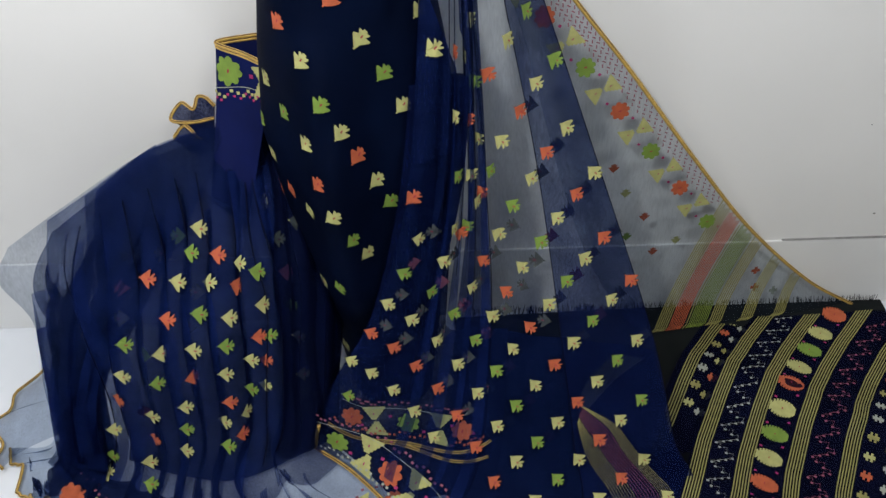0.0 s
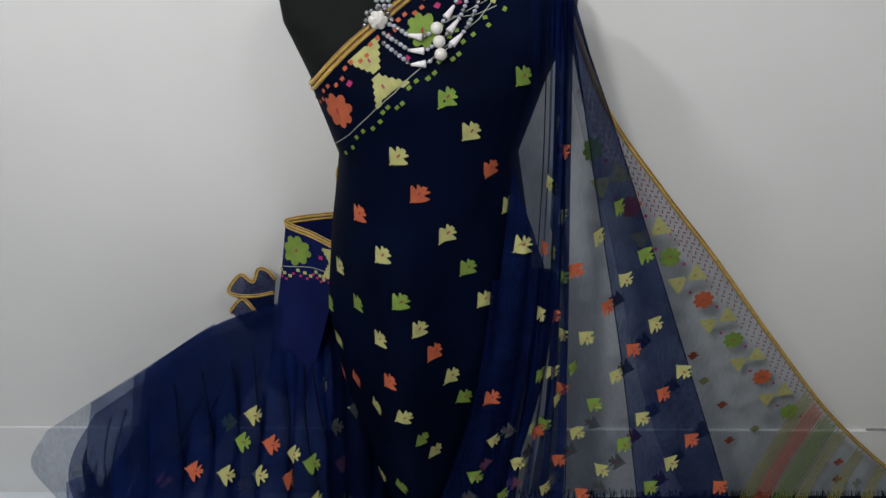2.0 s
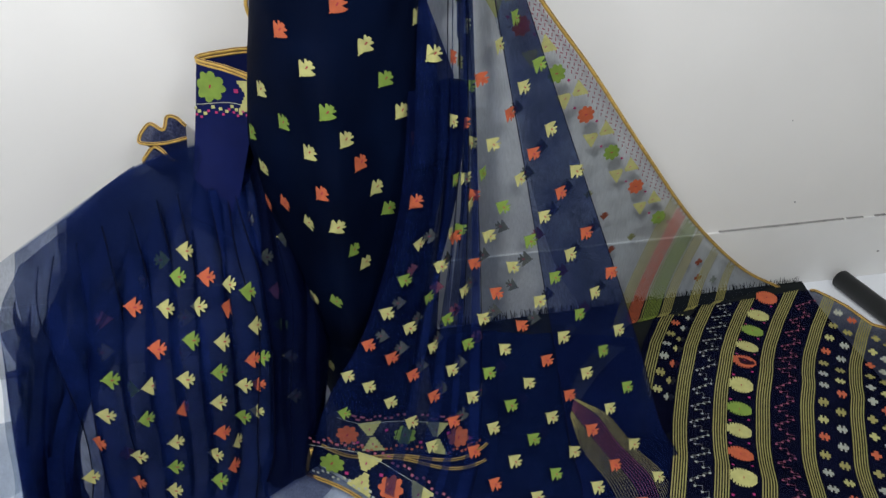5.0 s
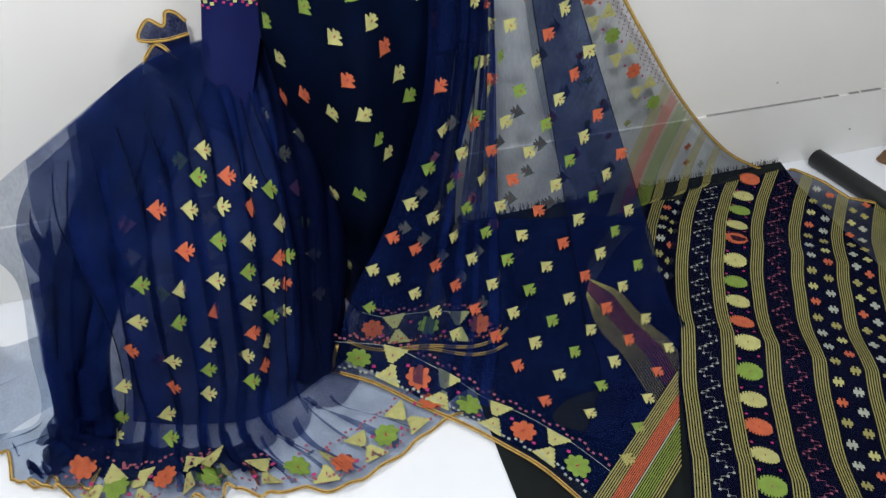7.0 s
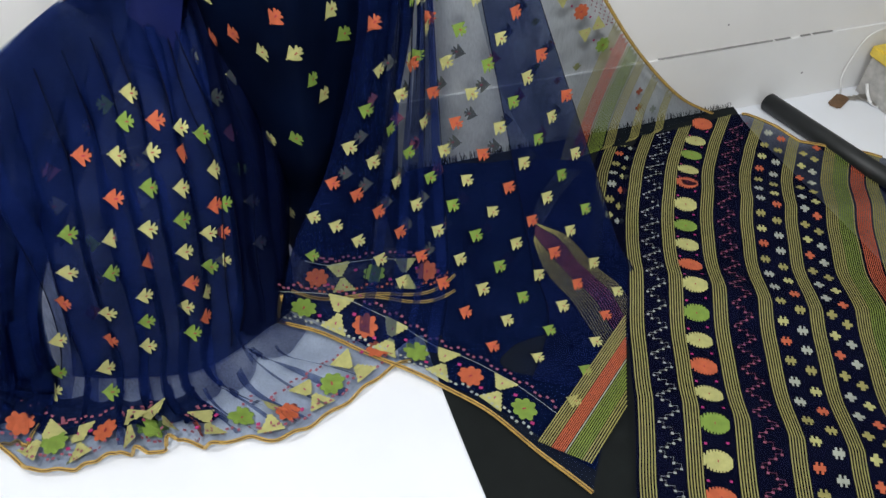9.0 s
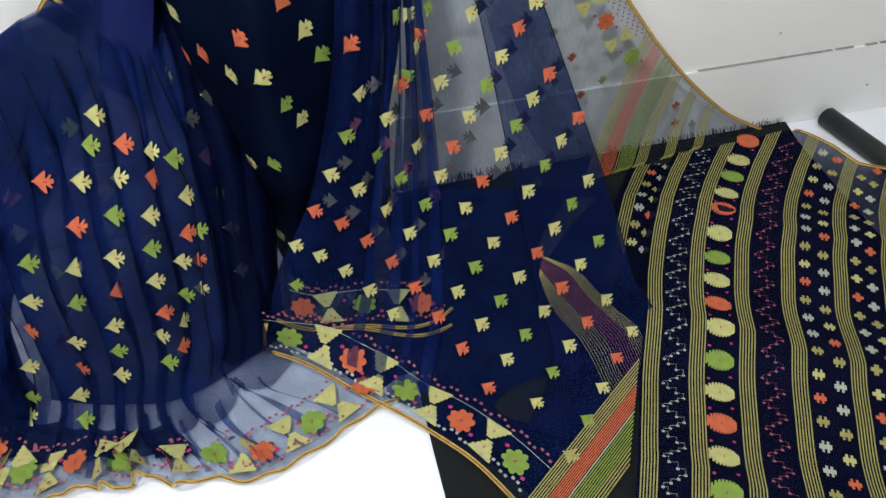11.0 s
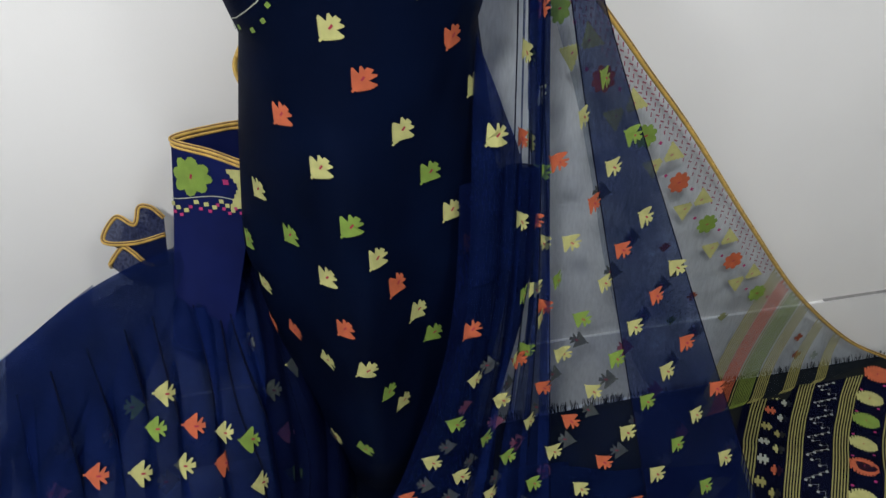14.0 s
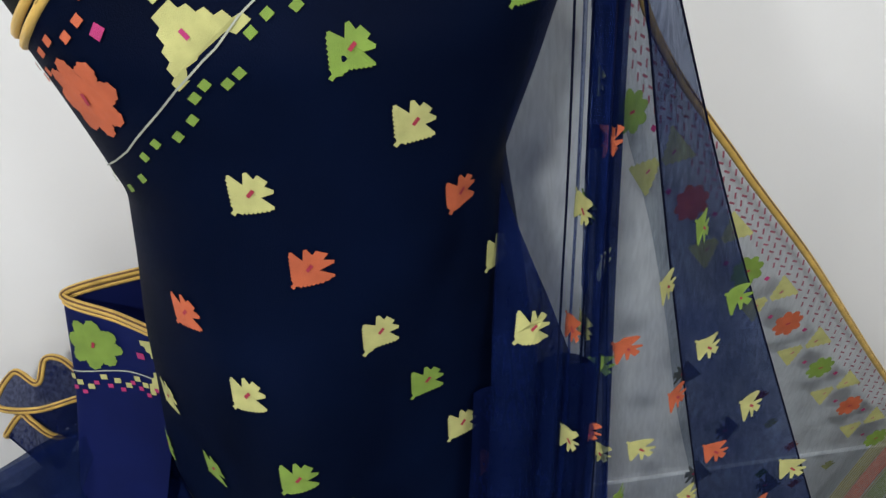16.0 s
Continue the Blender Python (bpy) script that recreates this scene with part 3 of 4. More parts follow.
# skirt pleats
S0 = [(-0.82, 1.25, 0.615), (-0.72, 1.27, 0.68), (-0.59, 1.31, 0.755), (-0.45, 1.42, 0.745), (-0.25, 1.44, 0.76)]
S1 = [(-0.87, 1.2, 0.52), (-0.73, 1.18, 0.555), (-0.58, 1.215, 0.565), (-0.43, 1.25, 0.55), (-0.22, 1.32, 0.56)]
S2 = [(-0.84, 1.16, 0.39), (-0.72, 1.11, 0.40), (-0.58, 1.10, 0.40), (-0.42, 1.16, 0.40), (-0.22, 1.25, 0.36)]
S3 = [(-0.87, 1.13, 0.12), (-0.75, 1.07, 0.12), (-0.60, 1.05, 0.12), (-0.45, 1.085, 0.12), (-0.24, 1.17, 0.14)]
S4 = [(-0.90, 1.10, 0.02), (-0.77, 1.03, 0.015), (-0.62, 0.98, 0.015), (-0.47, 0.97, 0.015), (-0.25, 1.08, 0.02)]
S5 = [(-0.99, 0.99, 0.008), (-0.81, 0.845, 0.010), (-0.60, 0.83, 0.010), (-0.34, 0.785, 0.010), (-0.03, 0.885, 0.008)]


def pleats(u, v, p):
    q = np.zeros_like(p)
    k = np.clip((v - 0.04) / 0.25, 0.0, 1)
    ph = u * 10.0 + 0.28 * np.sin(9 * u + 1) + 0.35 * np.sin(3 * v) + 0.10 * np.sin(13 * v + 5 * u)
    hem = np.clip((v - 0.8) / 0.2, 0, 1)
    deep = 1 + 0.25 * np.clip((u - 0.55) / 0.25, 0, 1)
    wide = 0.017 * k * (1 - 0.8 * hem)
    q[:, 0] = -wide * np.sin(2 * math.pi * ph) + 0.003 * np.sin(u * 131 + 9 * v) * k * (1 - hem)
    q[:, 1] = 0.022 * deep * k * np.cos(2 * math.pi * ph) * (1 - hem) + 0.003 * np.sin(u * 97 - 11 * v) * (1 - hem) - 0.011 * hem * np.sin(u * 33 + 2 * np.sin(11 * u))
    tuck = np.clip((u - 0.70) / 0.12, 0, 1) * np.clip((0.85 - v) / 0.2, 0, 1)
    q[:, 1] += 0.010 * tuck * np.sin(2 * math.pi * (u * 31 + 0.5 * np.sin(4 * v)))
    q[:, 0] += 0.004 * tuck * np.cos(2 * math.pi * (u * 31 + 0.5 * np.sin(4 * v)))
    stand = 0.010 + 0.030 * np.exp(-(((u - 0.50) / 0.10) ** 2)) + 0.012 * np.exp(-(((u - 0.10) / 0.08) ** 2))
    q[:, 2] = np.clip(hem * 1.5, 0, 1) * stand * np.maximum(0, np.sin(u * 61 + 2.3 * np.sin(13 * u))) ** 1.5 * np.clip((0.84 - u) / 0.12, 0.0, 1)
    q[:, 2] += 0.006 * hem * (1 + np.sin(u * 88 + 4 * v))
    return q


SKIRT = Sheet([S0, S1, S2, S3, S4, S5], pleats)
skirt = SKIRT.mesh("skirt_pleats", M_SKIRTCLOTH, sari, 380, 90, (0, 1), (0, 0.83), "pleated sheer blue skirt with rows of leaf motifs")
hem = SKIRT.mesh("skirt_hem", M_HEM, sari, 260, 24, (0, 1), (0.83, 1), "single sheer layer of the hem spread on the floor")
for u0, u1, v0 in ((0.205, 0.235, 0.10), (0.30, 0.345, 0.06), (0.395, 0.415, 0.10), (0.49, 0.53, 0.08), (0.585, 0.60, 0.10), (0.655, 0.685, 0.12), (0.75, 0.775, 0.06), (0.825, 0.85, 0.05)):
    SKIRT.mesh("pleat_fold", M_OUTER, sari, 16, 80, (u0, u1), (v0, 0.82), "doubled cloth at the fold of a pleat", 0.004)
# dark lines along the folds stand in for the shading of the pleats
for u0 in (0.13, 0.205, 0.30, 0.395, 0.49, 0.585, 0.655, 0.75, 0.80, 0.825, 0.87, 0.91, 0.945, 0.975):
    tube_part("pleat_shade_line", SKIRT.at(np.full(70, u0), np.linspace(0.05, 0.80 if u0 < 0.8 else 0.70, 70)) - (0, 0.0045, 0), 0.0013, M_SELVEDGE_SHADE, skirt, 5)
LINING = Sheet([[(x, y + 0.045, z) for x, y, z in row] for row in (S0, S1, S2, S3, S4)])
LINING.mesh("skirt_lining", M_LINING, sari, 60, 50, (0.24, 1), (0, 1.0), "inner blue skirt layer")
# dark gauze added for the shade among the gathered layers
SKIRT.mesh("shaded_fold", M_SHADE, sari, 90, 70, (0.86, 1), (0, 0.72), "dark layer added for the shaded, gathered folds between skirt and wrap", 0.010)
SKIRT.mesh("folded_hem_layer", M_LINING, sari, 160, 24, (0.10, 0.66), (0.80, 0.925), "second layer lying over the hem", 0.005)
for u0, u1 in ((0.40, 0.42), (0.655, 0.675), (0.70, 0.704), (0.745, 0.752), (0.775, 0.779), (0.80, 0.807), (0.835, 0.839), (0.865, 0.885), (0.915, 0.919)):
    SKIRT.mesh("hem_crease", M_OUTER, sari, 12, 30, (u0, u1), (0.79, 0.985), "pressed fold in the sheer hem", 0.007)
piping(SKIRT.at(np.linspace(0, 1, 240), np.ones(240)), hem, 0.0042)

O0 = [(-0.43, 1.42, 0.775), (-0.58, 1.32, 0.775), (-0.76, 1.25, 0.69), (-0.90, 1.21, 0.61)]
O1 = [(-0.50, 1.31, 0.67), (-0.62, 1.24, 0.64), (-0.77, 1.18, 0.58), (-0.945, 1.19, 0.53)]
O2 = [(-0.63, 1.17, 0.50), (-0.73, 1.14, 0.47), (-0.82, 1.13, 0.44), (-0.90, 1.17, 0.42)]
O3 = [(-0.76, 1.08, 0.28), (-0.81, 1.07, 0.27), (-0.86, 1.09, 0.26), (-0.925, 1.14, 0.26)]
O4 = [(-0.80, 1.03, 0.05), (-0.86, 1.04, 0.05), (-0.91, 1.06, 0.05), (-0.97, 1.12, 0.05)]
O5 = [(-0.84, 0.95, 0.012), (-0.93, 0.95, 0.012), (-1.03, 1.02, 0.012), (-1.10, 1.13, 0.012)]


def net_fold(u, v, p):
    q = np.zeros_like(p)
    k = np.clip((v - 0.04) / 0.3, 0, 1) * np.clip((1.02 - u) / 0.12, 0.15, 1)
    q[:, 1] = k * (0.018 * np.sin(u * 15 + 2.5 * v) + 0.009 * np.sin(u * 34 - 5 * v) + 0.003 * np.sin(u * 90 + 9 * v))
    q[:, 0] = k * 0.006 * np.sin(u * 22 + 4 * v)
    return q


OUTER = Sheet([O0, O1, O2, O3, O4, O5], net_fold)
outer = OUTER.mesh("outer_net", M_NET, sari, 120, 90, label="fine blue net billowing at the side")
OUTER.mesh("outer_net_fold", M_OUTER, sari, 110, 90, (0, 0.80), (0, 0.97), "second fold of the blue net", -0.022)
OUTER.mesh("outer_net_fold", M_SKIRTCLOTH, sari, 60, 90, (0.30, 0.62), (0.0, 0.97), "dense fold of the blue net", -0.034)
piping(OUTER.at(np.linspace(0, 1, 60), np.ones(60)), outer, 0.004)


def ripple(u, v, p):
    q = np.zeros_like(p)
    q[:, 2] = 0.05 * np.maximum(0, np.sin(u * 13 + 0.6)) * np.clip(v * 1.3, 0, 1) * (1.15 - v)
    q[:, 0] = 0.012 * np.sin(u * 19) * v
    return q


SIDE = Sheet([[(-0.90, 1.28, 0.16), (-0.92, 1.20, 0.13), (-0.93, 1.12, 0.08)], [(-1.04, 1.33, 0.07), (-1.07, 1.22, 0.05), (-1.04, 1.09, 0.03)],
              [(-1.11, 1.40, 0.02), (-1.165, 1.22, 0.012), (-1.09, 1.06, 0.012)]], ripple)
side = SIDE.mesh("side_hem", M_NET, sari, 60, 30, label="sheer blue hem spread on the floor")
piping(SIDE.at(np.linspace(0, 1, 70), np.ones(70)), side, 0.004)

# ---- leaf motifs, woven in slanting rows ----
SIGHT = np.array((0.1, 0.75, -0.65)) / np.linalg.norm((0.1, 0.75, -0.65))
LEVEL = np.cross(SIGHT, (0, 0, 1))
LEVEL /= np.linalg.norm(LEVEL)
RISE = np.cross(LEVEL, SIGHT)


def cubic(c, i, j):
    n = 3 if len(c) == 10 else 2
    return sum(k * i**a * j**b for k, (a, b) in zip(c, [(a, b) for a in range(n + 1) for b in range(n + 1 - a)]))


def lattice(sheet, ca, cb, spans, colours, size, turn, parent, lift=0.0016, u=(0, 1), v=(0, 1)):
    """Leaves at whole numbers i, j of a slanting lattice; spans gives for each row i its first and last j."""
    rng = random.Random(5)
    cells = [(i, j) for i, (j0, j1) in spans.items() for j in range(j0, j1 + 1)]
    places = [cubic(ca, i, j) * LEVEL + cubic(cb, i, j) * RISE for i, j in cells]
    for (i, j), (a, b) in zip(cells, sheet.snap(places, SIGHT, u, v)):
        if u[0] < a < u[1] and v[0] < b < v[1]:
            tilt = turn(i, j) if callable(turn) else turn
            leaf(sheet, a, b, size * rng.uniform(0.95, 1.05), tilt + rng.uniform(-5, 5), colours[i % len(colours)], parent, lift=lift)


# places on the wrap as pairs u, v, from the bust down
WRAP_LEAVES = [0.693, 0.116, 0.533, 0.131, 0.588, 0.171, 0.447, 0.156, 0.668, 0.221, 0.734, 0.276, 0.487, 0.221, 0.327, 0.196, 0.538, 0.296, 0.407, 0.266, 0.251, 0.276,
               0.583, 0.347, 0.623, 0.397, 0.337, 0.332, 0.452, 0.337, 0.487, 0.392, 0.191, 0.352, 0.407, 0.382, 0.236, 0.412, 0.508, 0.442, 0.663, 0.442, 0.538, 0.497,
               0.568, 0.538, 0.427, 0.447, 0.302, 0.472, 0.377, 0.497, 0.452, 0.503, 0.186, 0.487, 0.482, 0.563, 0.503, 0.608, 0.327, 0.668, 0.417, 0.653, 0.307, 0.859]
for a, b, c in zip(WRAP_LEAVES[::2], WRAP_LEAVES[1::2], "GGYYOYOOYYYGYGGYGYYOOYGOOYYOGYYGY"):
    leaf(WRAP, a, b, 0.0365, 46 - 14 * (b > 0.45), c, wrap)
FRONT_A = [-0.09191, 0.05357, 0.00248, -0.0001, -0.02476, -0.00256, -0.00014, 0.00117, 0.00016, -0.00021]
FRONT_B = [1.61197, -0.04032, -0.00778, 0.00037, -0.06342, 0.00407, -0.00021, -0.00177, 5e-05, 8e-05]
lattice(FRONT, FRONT_A, FRONT_B, {-2: (1, 2), -1: (1, 4), 0: (1, 6), 1: (2, 7), 2: (2, 8), 3: (2, 10), 4: (2, 10), 5: (2, 10), 6: (1, 10), 7: (1, 10), 8: (0, 8), 9: (0, 5)},
        "OYGY", 0.0345, lambda i, j: -32 - 2.5 * max(0, j - 3), front, 0.0085)
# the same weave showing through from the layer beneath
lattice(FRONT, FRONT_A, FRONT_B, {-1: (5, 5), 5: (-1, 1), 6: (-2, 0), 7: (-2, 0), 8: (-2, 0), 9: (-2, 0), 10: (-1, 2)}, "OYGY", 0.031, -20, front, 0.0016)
# here the dimming by the upper layers is put into the thread colour
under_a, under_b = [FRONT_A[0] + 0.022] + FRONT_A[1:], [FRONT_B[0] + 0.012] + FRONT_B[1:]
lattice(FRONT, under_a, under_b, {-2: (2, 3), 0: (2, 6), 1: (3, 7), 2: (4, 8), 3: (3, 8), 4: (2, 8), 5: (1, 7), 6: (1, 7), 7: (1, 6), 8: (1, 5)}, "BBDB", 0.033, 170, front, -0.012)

for u0, v0, count, start in ((0.315, 0.15, 5, 0), (0.40, 0.10, 6, 2), (0.465, 0.125, 5, 1)):
    for n in range(count):
        leaf(FRONT, u0 + 0.012 * math.sin(5 * n), v0 + 0.058 * n, 0.033, -50, "YOYG"[(n + start) % 4], front, lift=0.003)
leaf(FRONT, 0.13, 0.20, 0.039, 40, "Y", front, lift=0.003)
leaf(FRONT, 0.05, 0.33, 0.036, 40, "O", front, lift=0.003)

# leaves of the skirt, fold by fold, as pairs u, v
SKIRT_LEAVES = [0.643, 0.146, 0.623, 0.191, 0.462, 0.231, 0.548, 0.251, 0.528, 0.327, 0.452, 0.402, 0.442, 0.452, 0.432, 0.513, 0.432, 0.568, 0.357, 0.648, 0.367, 0.774, 0.709, 0.196,
                0.688, 0.261, 0.613, 0.327, 0.603, 0.402, 0.543, 0.457, 0.533, 0.503, 0.533, 0.548, 0.533, 0.603, 0.714, 0.286, 0.698, 0.357, 0.693, 0.412, 0.693, 0.462, 0.698, 0.513,
                0.693, 0.553, 0.698, 0.608, 0.799, 0.251, 0.794, 0.337, 0.789, 0.407, 0.784, 0.452, 0.784, 0.508, 0.719, 0.548, 0.714, 0.588, 0.347, 0.372, 0.327, 0.442, 0.307, 0.492,
                0.206, 0.563, 0.206, 0.653, 0.211, 0.774]
for a, b, c in zip(SKIRT_LEAVES[::2], SKIRT_LEAVES[1::2], "YGOYOYGYOYGOYGYOYGYOYGYOYGGYOYGYOGYOYGY"):
    leaf(SKIRT, a, b, 0.038, -6, c, skirt, lift=0.0085)
# leaves of the layer beneath; B thread carries the cloth's dimming in its colour
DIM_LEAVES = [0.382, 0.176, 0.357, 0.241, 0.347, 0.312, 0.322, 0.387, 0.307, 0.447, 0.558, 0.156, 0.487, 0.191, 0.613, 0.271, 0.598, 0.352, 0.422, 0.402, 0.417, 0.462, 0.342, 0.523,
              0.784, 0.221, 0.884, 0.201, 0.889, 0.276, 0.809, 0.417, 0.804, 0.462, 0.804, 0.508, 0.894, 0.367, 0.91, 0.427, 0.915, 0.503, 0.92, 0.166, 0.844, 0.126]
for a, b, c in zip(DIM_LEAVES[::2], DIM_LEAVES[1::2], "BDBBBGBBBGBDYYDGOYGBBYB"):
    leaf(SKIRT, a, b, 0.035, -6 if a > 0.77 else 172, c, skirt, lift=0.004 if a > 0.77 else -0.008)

# ---- woven borders ----
ts = np.linspace(0, 1, 120)
border(WRAP, np.stack([0.02 + 0.72 * ts, 0 * ts + 0.005], 1), wrap, (0.3, 0, -1), 0.12, 0.185, "O", "O", "G", 0.135)
border(FRONT, np.stack([0.81 * ts, 0 * ts + 0.998], 1), front, (0.5, 0.7, 0.4), 0.115, 0.138, "G", "W", "D", 0.07)
fold_uv = np.stack([0.03 + 0.49 * ts, 0.825 - 0.09 * ts - 0.07 * ts**2 + 0.012 * np.sin(9 * ts)], 1)
border(FRONT, fold_uv, front, (0.1, 0.3, 0.9), 0.10, 0.15, "O", "O", "D", 0.05, lift=-0.006)
for dv in (0.0, 0.05):
    piping(FRONT.at(fold_uv[:, 0], fold_uv[:, 1] + dv * np.clip(ts - 0.3, 0, 1) ** 1.2) + (0, 0.004, -0.004), front, 0.0042)


def folded_stripes(corners, lines, lift, colour):
    """Thin woven lines between two edges, each given by places on the front panel."""
    left, right = [np.array(e, float) for e in corners]
    s = np.linspace(0, 1, 30)
    quads = []
    for f in np.linspace(0, 1, lines):
        uv = spline(left * (1 - f) + right * f, s)
        nn = np.array([FRONT.slopes(a, b)[3] for a, b in uv])
        quads += ribbon(FRONT.at(uv[:, 0], uv[:, 1]) + nn * lift, nn, 0.0008)
    joined("folded_stripe", quads, THREAD[colour], front)


folded_stripes((((0.782, 0.612), (0.845, 0.645), (0.880, 0.705), (0.905, 0.772), (0.942, 0.832), (0.985, 0.866)), ((0.795, 0.614), (0.862, 0.641), (0.900, 0.691), (0.924, 0.758), (0.960, 0.818), (0.998, 0.850))), 7, 0.0072, "S")
folded_stripes((((0.772, 0.625), (0.815, 0.672), (0.845, 0.737), (0.872, 0.800), (0.916, 0.852), (0.975, 0.885)), ((0.782, 0.614), (0.842, 0.650), (0.876, 0.709), (0.902, 0.776), (0.939, 0.835), (0.982, 0.868))), 7, 0.0072, "D")
folded_stripes((((0.765, 0.635), (0.776, 0.680), (0.798, 0.745), (0.833, 0.822), (0.888, 0.872), (0.962, 0.903)), ((0.770, 0.628), (0.810, 0.677), (0.840, 0.742), (0.868, 0.804), (0.912, 0.856), (0.972, 0.888))), 8, 0.0072, "S")
folded_stripes((((0.892, 0.541), (0.82, 0.573), (0.765, 0.612)), ((0.958, 0.544), (0.87, 0.578), (0.800, 0.614))), 10, 0.004, "W")
border(SKIRT, np.stack([0.07 + 0.91 * ts, 0 * ts + 0.998], 1), hem, (0, 1, 0.5), 0.115, 0.135, "O", "D", "D", 0.05, lift=0.009, line=False)
border(PALLU, np.stack([0 * ts + 0.998, 0.03 + 0.66 * ts], 1), pallu, (-0.7, 0, -0.7), 0.092, 0.152, "G", "D", "D", 0.26, lift=0.002, line=False, rows_of=False, base=0.024)


def brick_weave(v0, v1, rows, pitch):
    """Staggered short dashes along the outer edge of the pallu."""
    dashes = []
    steps = int((v1 - v0) * 1.9 / pitch)
    for r in range(rows):
        for n in range(steps):
            v = v0 + (v1 - v0) * (n + 0.5 * (r % 2)) / steps
            p, su, sv, nn = PALLU.slopes(0.999, v)
            a, b, _n = PALLU.shift(0.999, v, -su / np.linalg.norm(su) * (0.010 + 0.0085 * r), 3)
            dashes.append(PALLU.lay([(-0.5, -0.16), (0.5, -0.16), (0.5, 0.16), (-0.5, 0.16)], float(a[0]), float(b[0]), 0.0085, 25 if r % 2 else -35, 0.0016, sv))
    joined("dash_weave", dashes, THREAD["D"], pallu)


brick_weave(0.10, 0.66, 5, 0.021)


# ---- pallu end: stripes, ovals, zigzags and small crosses ----
def strand(w, v0=0.0, v1=1.0, width=0.0022, n=120):
    vs = np.linspace(v0, v1, n)
    us = w + 0 * vs if np.isscalar(w) else np.interp(vs, np.linspace(0, 1, len(w)), w)
    p = END.at(us, vs)
    p[:, 2] += 0.0016
    return ribbon(p, np.tile((0, 0, 1.0), (n, 1)), width)


def stripe(w0, w1, colour, lines, name="stripe"):
    quads = []
    for w in np.linspace(w0, w1, lines):
        quads += strand(w, v1=0.36 if w1 < 0.09 else 1.0, width=0.45 * (w1 - w0) / max(lines - 1, 1) if lines > 1 else 0.003)
    joined(name, quads, THREAD[{"Y": "S", "G": "s"}.get(colour, colour)], end)


for w0, w1, c, n in ((0.0, 0.028, "Y", 5), (0.096, 0.128, "Y", 6), (0.197, 0.229, "Y", 6), (0.307, 0.339, "Y", 6), (0.420, 0.451, "Y", 6), (0.546, 0.577, "Y", 6),
                     (0.664, 0.695, "Y", 6), (0.701, 0.736, "G", 7), (0.742, 0.742, "Y", 1), (0.753, 0.790, "O", 8), (0.800, 0.832, "Y", 6), (0.95, 0.955, "O", 2)):
    stripe(w0, w1, c, n)


def end_v(w, s):
    start = np.interp(w, [0, 0.393, 0.58, 0.796, 1.06], [0.0, -0.22, -0.112, -0.104, -0.033])
    return (s - start) / (1.5 - start)


CROSS = [(-0.5, -0.18), (-0.2, -0.18), (-0.2, -0.5), (0.2, -0.5), (0.2, -0.18), (0.5, -0.18), (0.5, 0.18), (0.2, 0.18), (0.2, 0.5), (-0.2, 0.5), (-0.2, 0.18), (-0.5, 0.18)]
HASH = [(-0.5, -0.24), (-0.3, -0.24), (-0.3, -0.5), (-0.1, -0.5), (-0.1, -0.2), (0.1, -0.2), (0.1, -0.5), (0.3, -0.5), (0.3, -0.2), (0.5, -0.2),
        (0.5, 0.24), (0.3, 0.24), (0.3, 0.5), (0.1, 0.5), (0.1, 0.2), (-0.1, 0.2), (-0.1, 0.5), (-0.3, 0.5), (-0.3, 0.2), (-0.5, 0.2)]
s, n = -0.14, 0
while s < 1.3:
    v = float(end_v(0.265, s))
    if v > 0.005:
        o = END.decal("oval_motif", OVAL, 0.263, v, 0.058, 0, THREAD["OYGY"[n % 4]], end, 0.0016, ACROSS)
        END.decal("motif_eye", DOT, 0.263, v, 0.03, 90, THREAD["R"], o, 0.0024, ACROSS)
        for dw in (-0.024, 0.024):
            END.decal("pink_spot", SQUARE, 0.263 + dw, v + 0.027, 0.0065, 0, THREAD["P"], end, 0.0016, ACROSS)
    s, n = s + 0.083, n + 1
for w0, c in ((0.162, "W"), (0.378, "R")):
    squares, s, k = [], -0.16, 0
    path = []
    while s < 1.35:
        w = w0 + (0.022, 0.008, -0.007, -0.022, -0.012, 0.006)[k % 6]
        v = float(end_v(w, s))
        if v > 0.005:
            squares.append(END.lay(SQUARE, w, v, 0.0062, 0, 0.0016, ACROSS))
            path.append((w, v))
        s, k = s + 0.0108, k + 1
    joined("zigzag", squares, THREAD["W" if c == "W" else "D"], end)
    path = np.array([q for a, b in zip(path, path[1:]) for q in (a, (b[0], a[1]))])
    p = END.at(path[:, 0], path[:, 1]) + (0, 0, 0.0014)
    joined("zigzag_thread", ribbon(p, np.tile((0, 0, 1.0), (len(p), 1)), 0.0009), THREAD["W" if c == "W" else "D"], end)
for shape, name, ws, start in ((HASH, "hash_motif", (0.476, 0.521), 0.0), (CROSS, "cross_motif", (0.600, 0.636), 0.02), (HASH, "hash_motif", (0.045, 0.078), 0.01), (CROSS, "cross_motif", (0.87, 0.91), 0.02)):
    for m, w in enumerate(ws):
        s, n = -0.13 + start + 0.02 * m, m
        while s < (0.4 if w < 0.09 else 1.2):
            v = float(end_v(w, s))
            if v > 0.01:
                END.decal(name, shape, w, v, 0.026, 0, THREAD["WSYOSW"[(n + 2 * m) % 6]], end, 0.0016, ACROSS)
            s, n = s + 0.058, n + 1
piping(END.at(np.linspace(0.38, 0.84, 60), np.zeros(60)), end, 0.005)


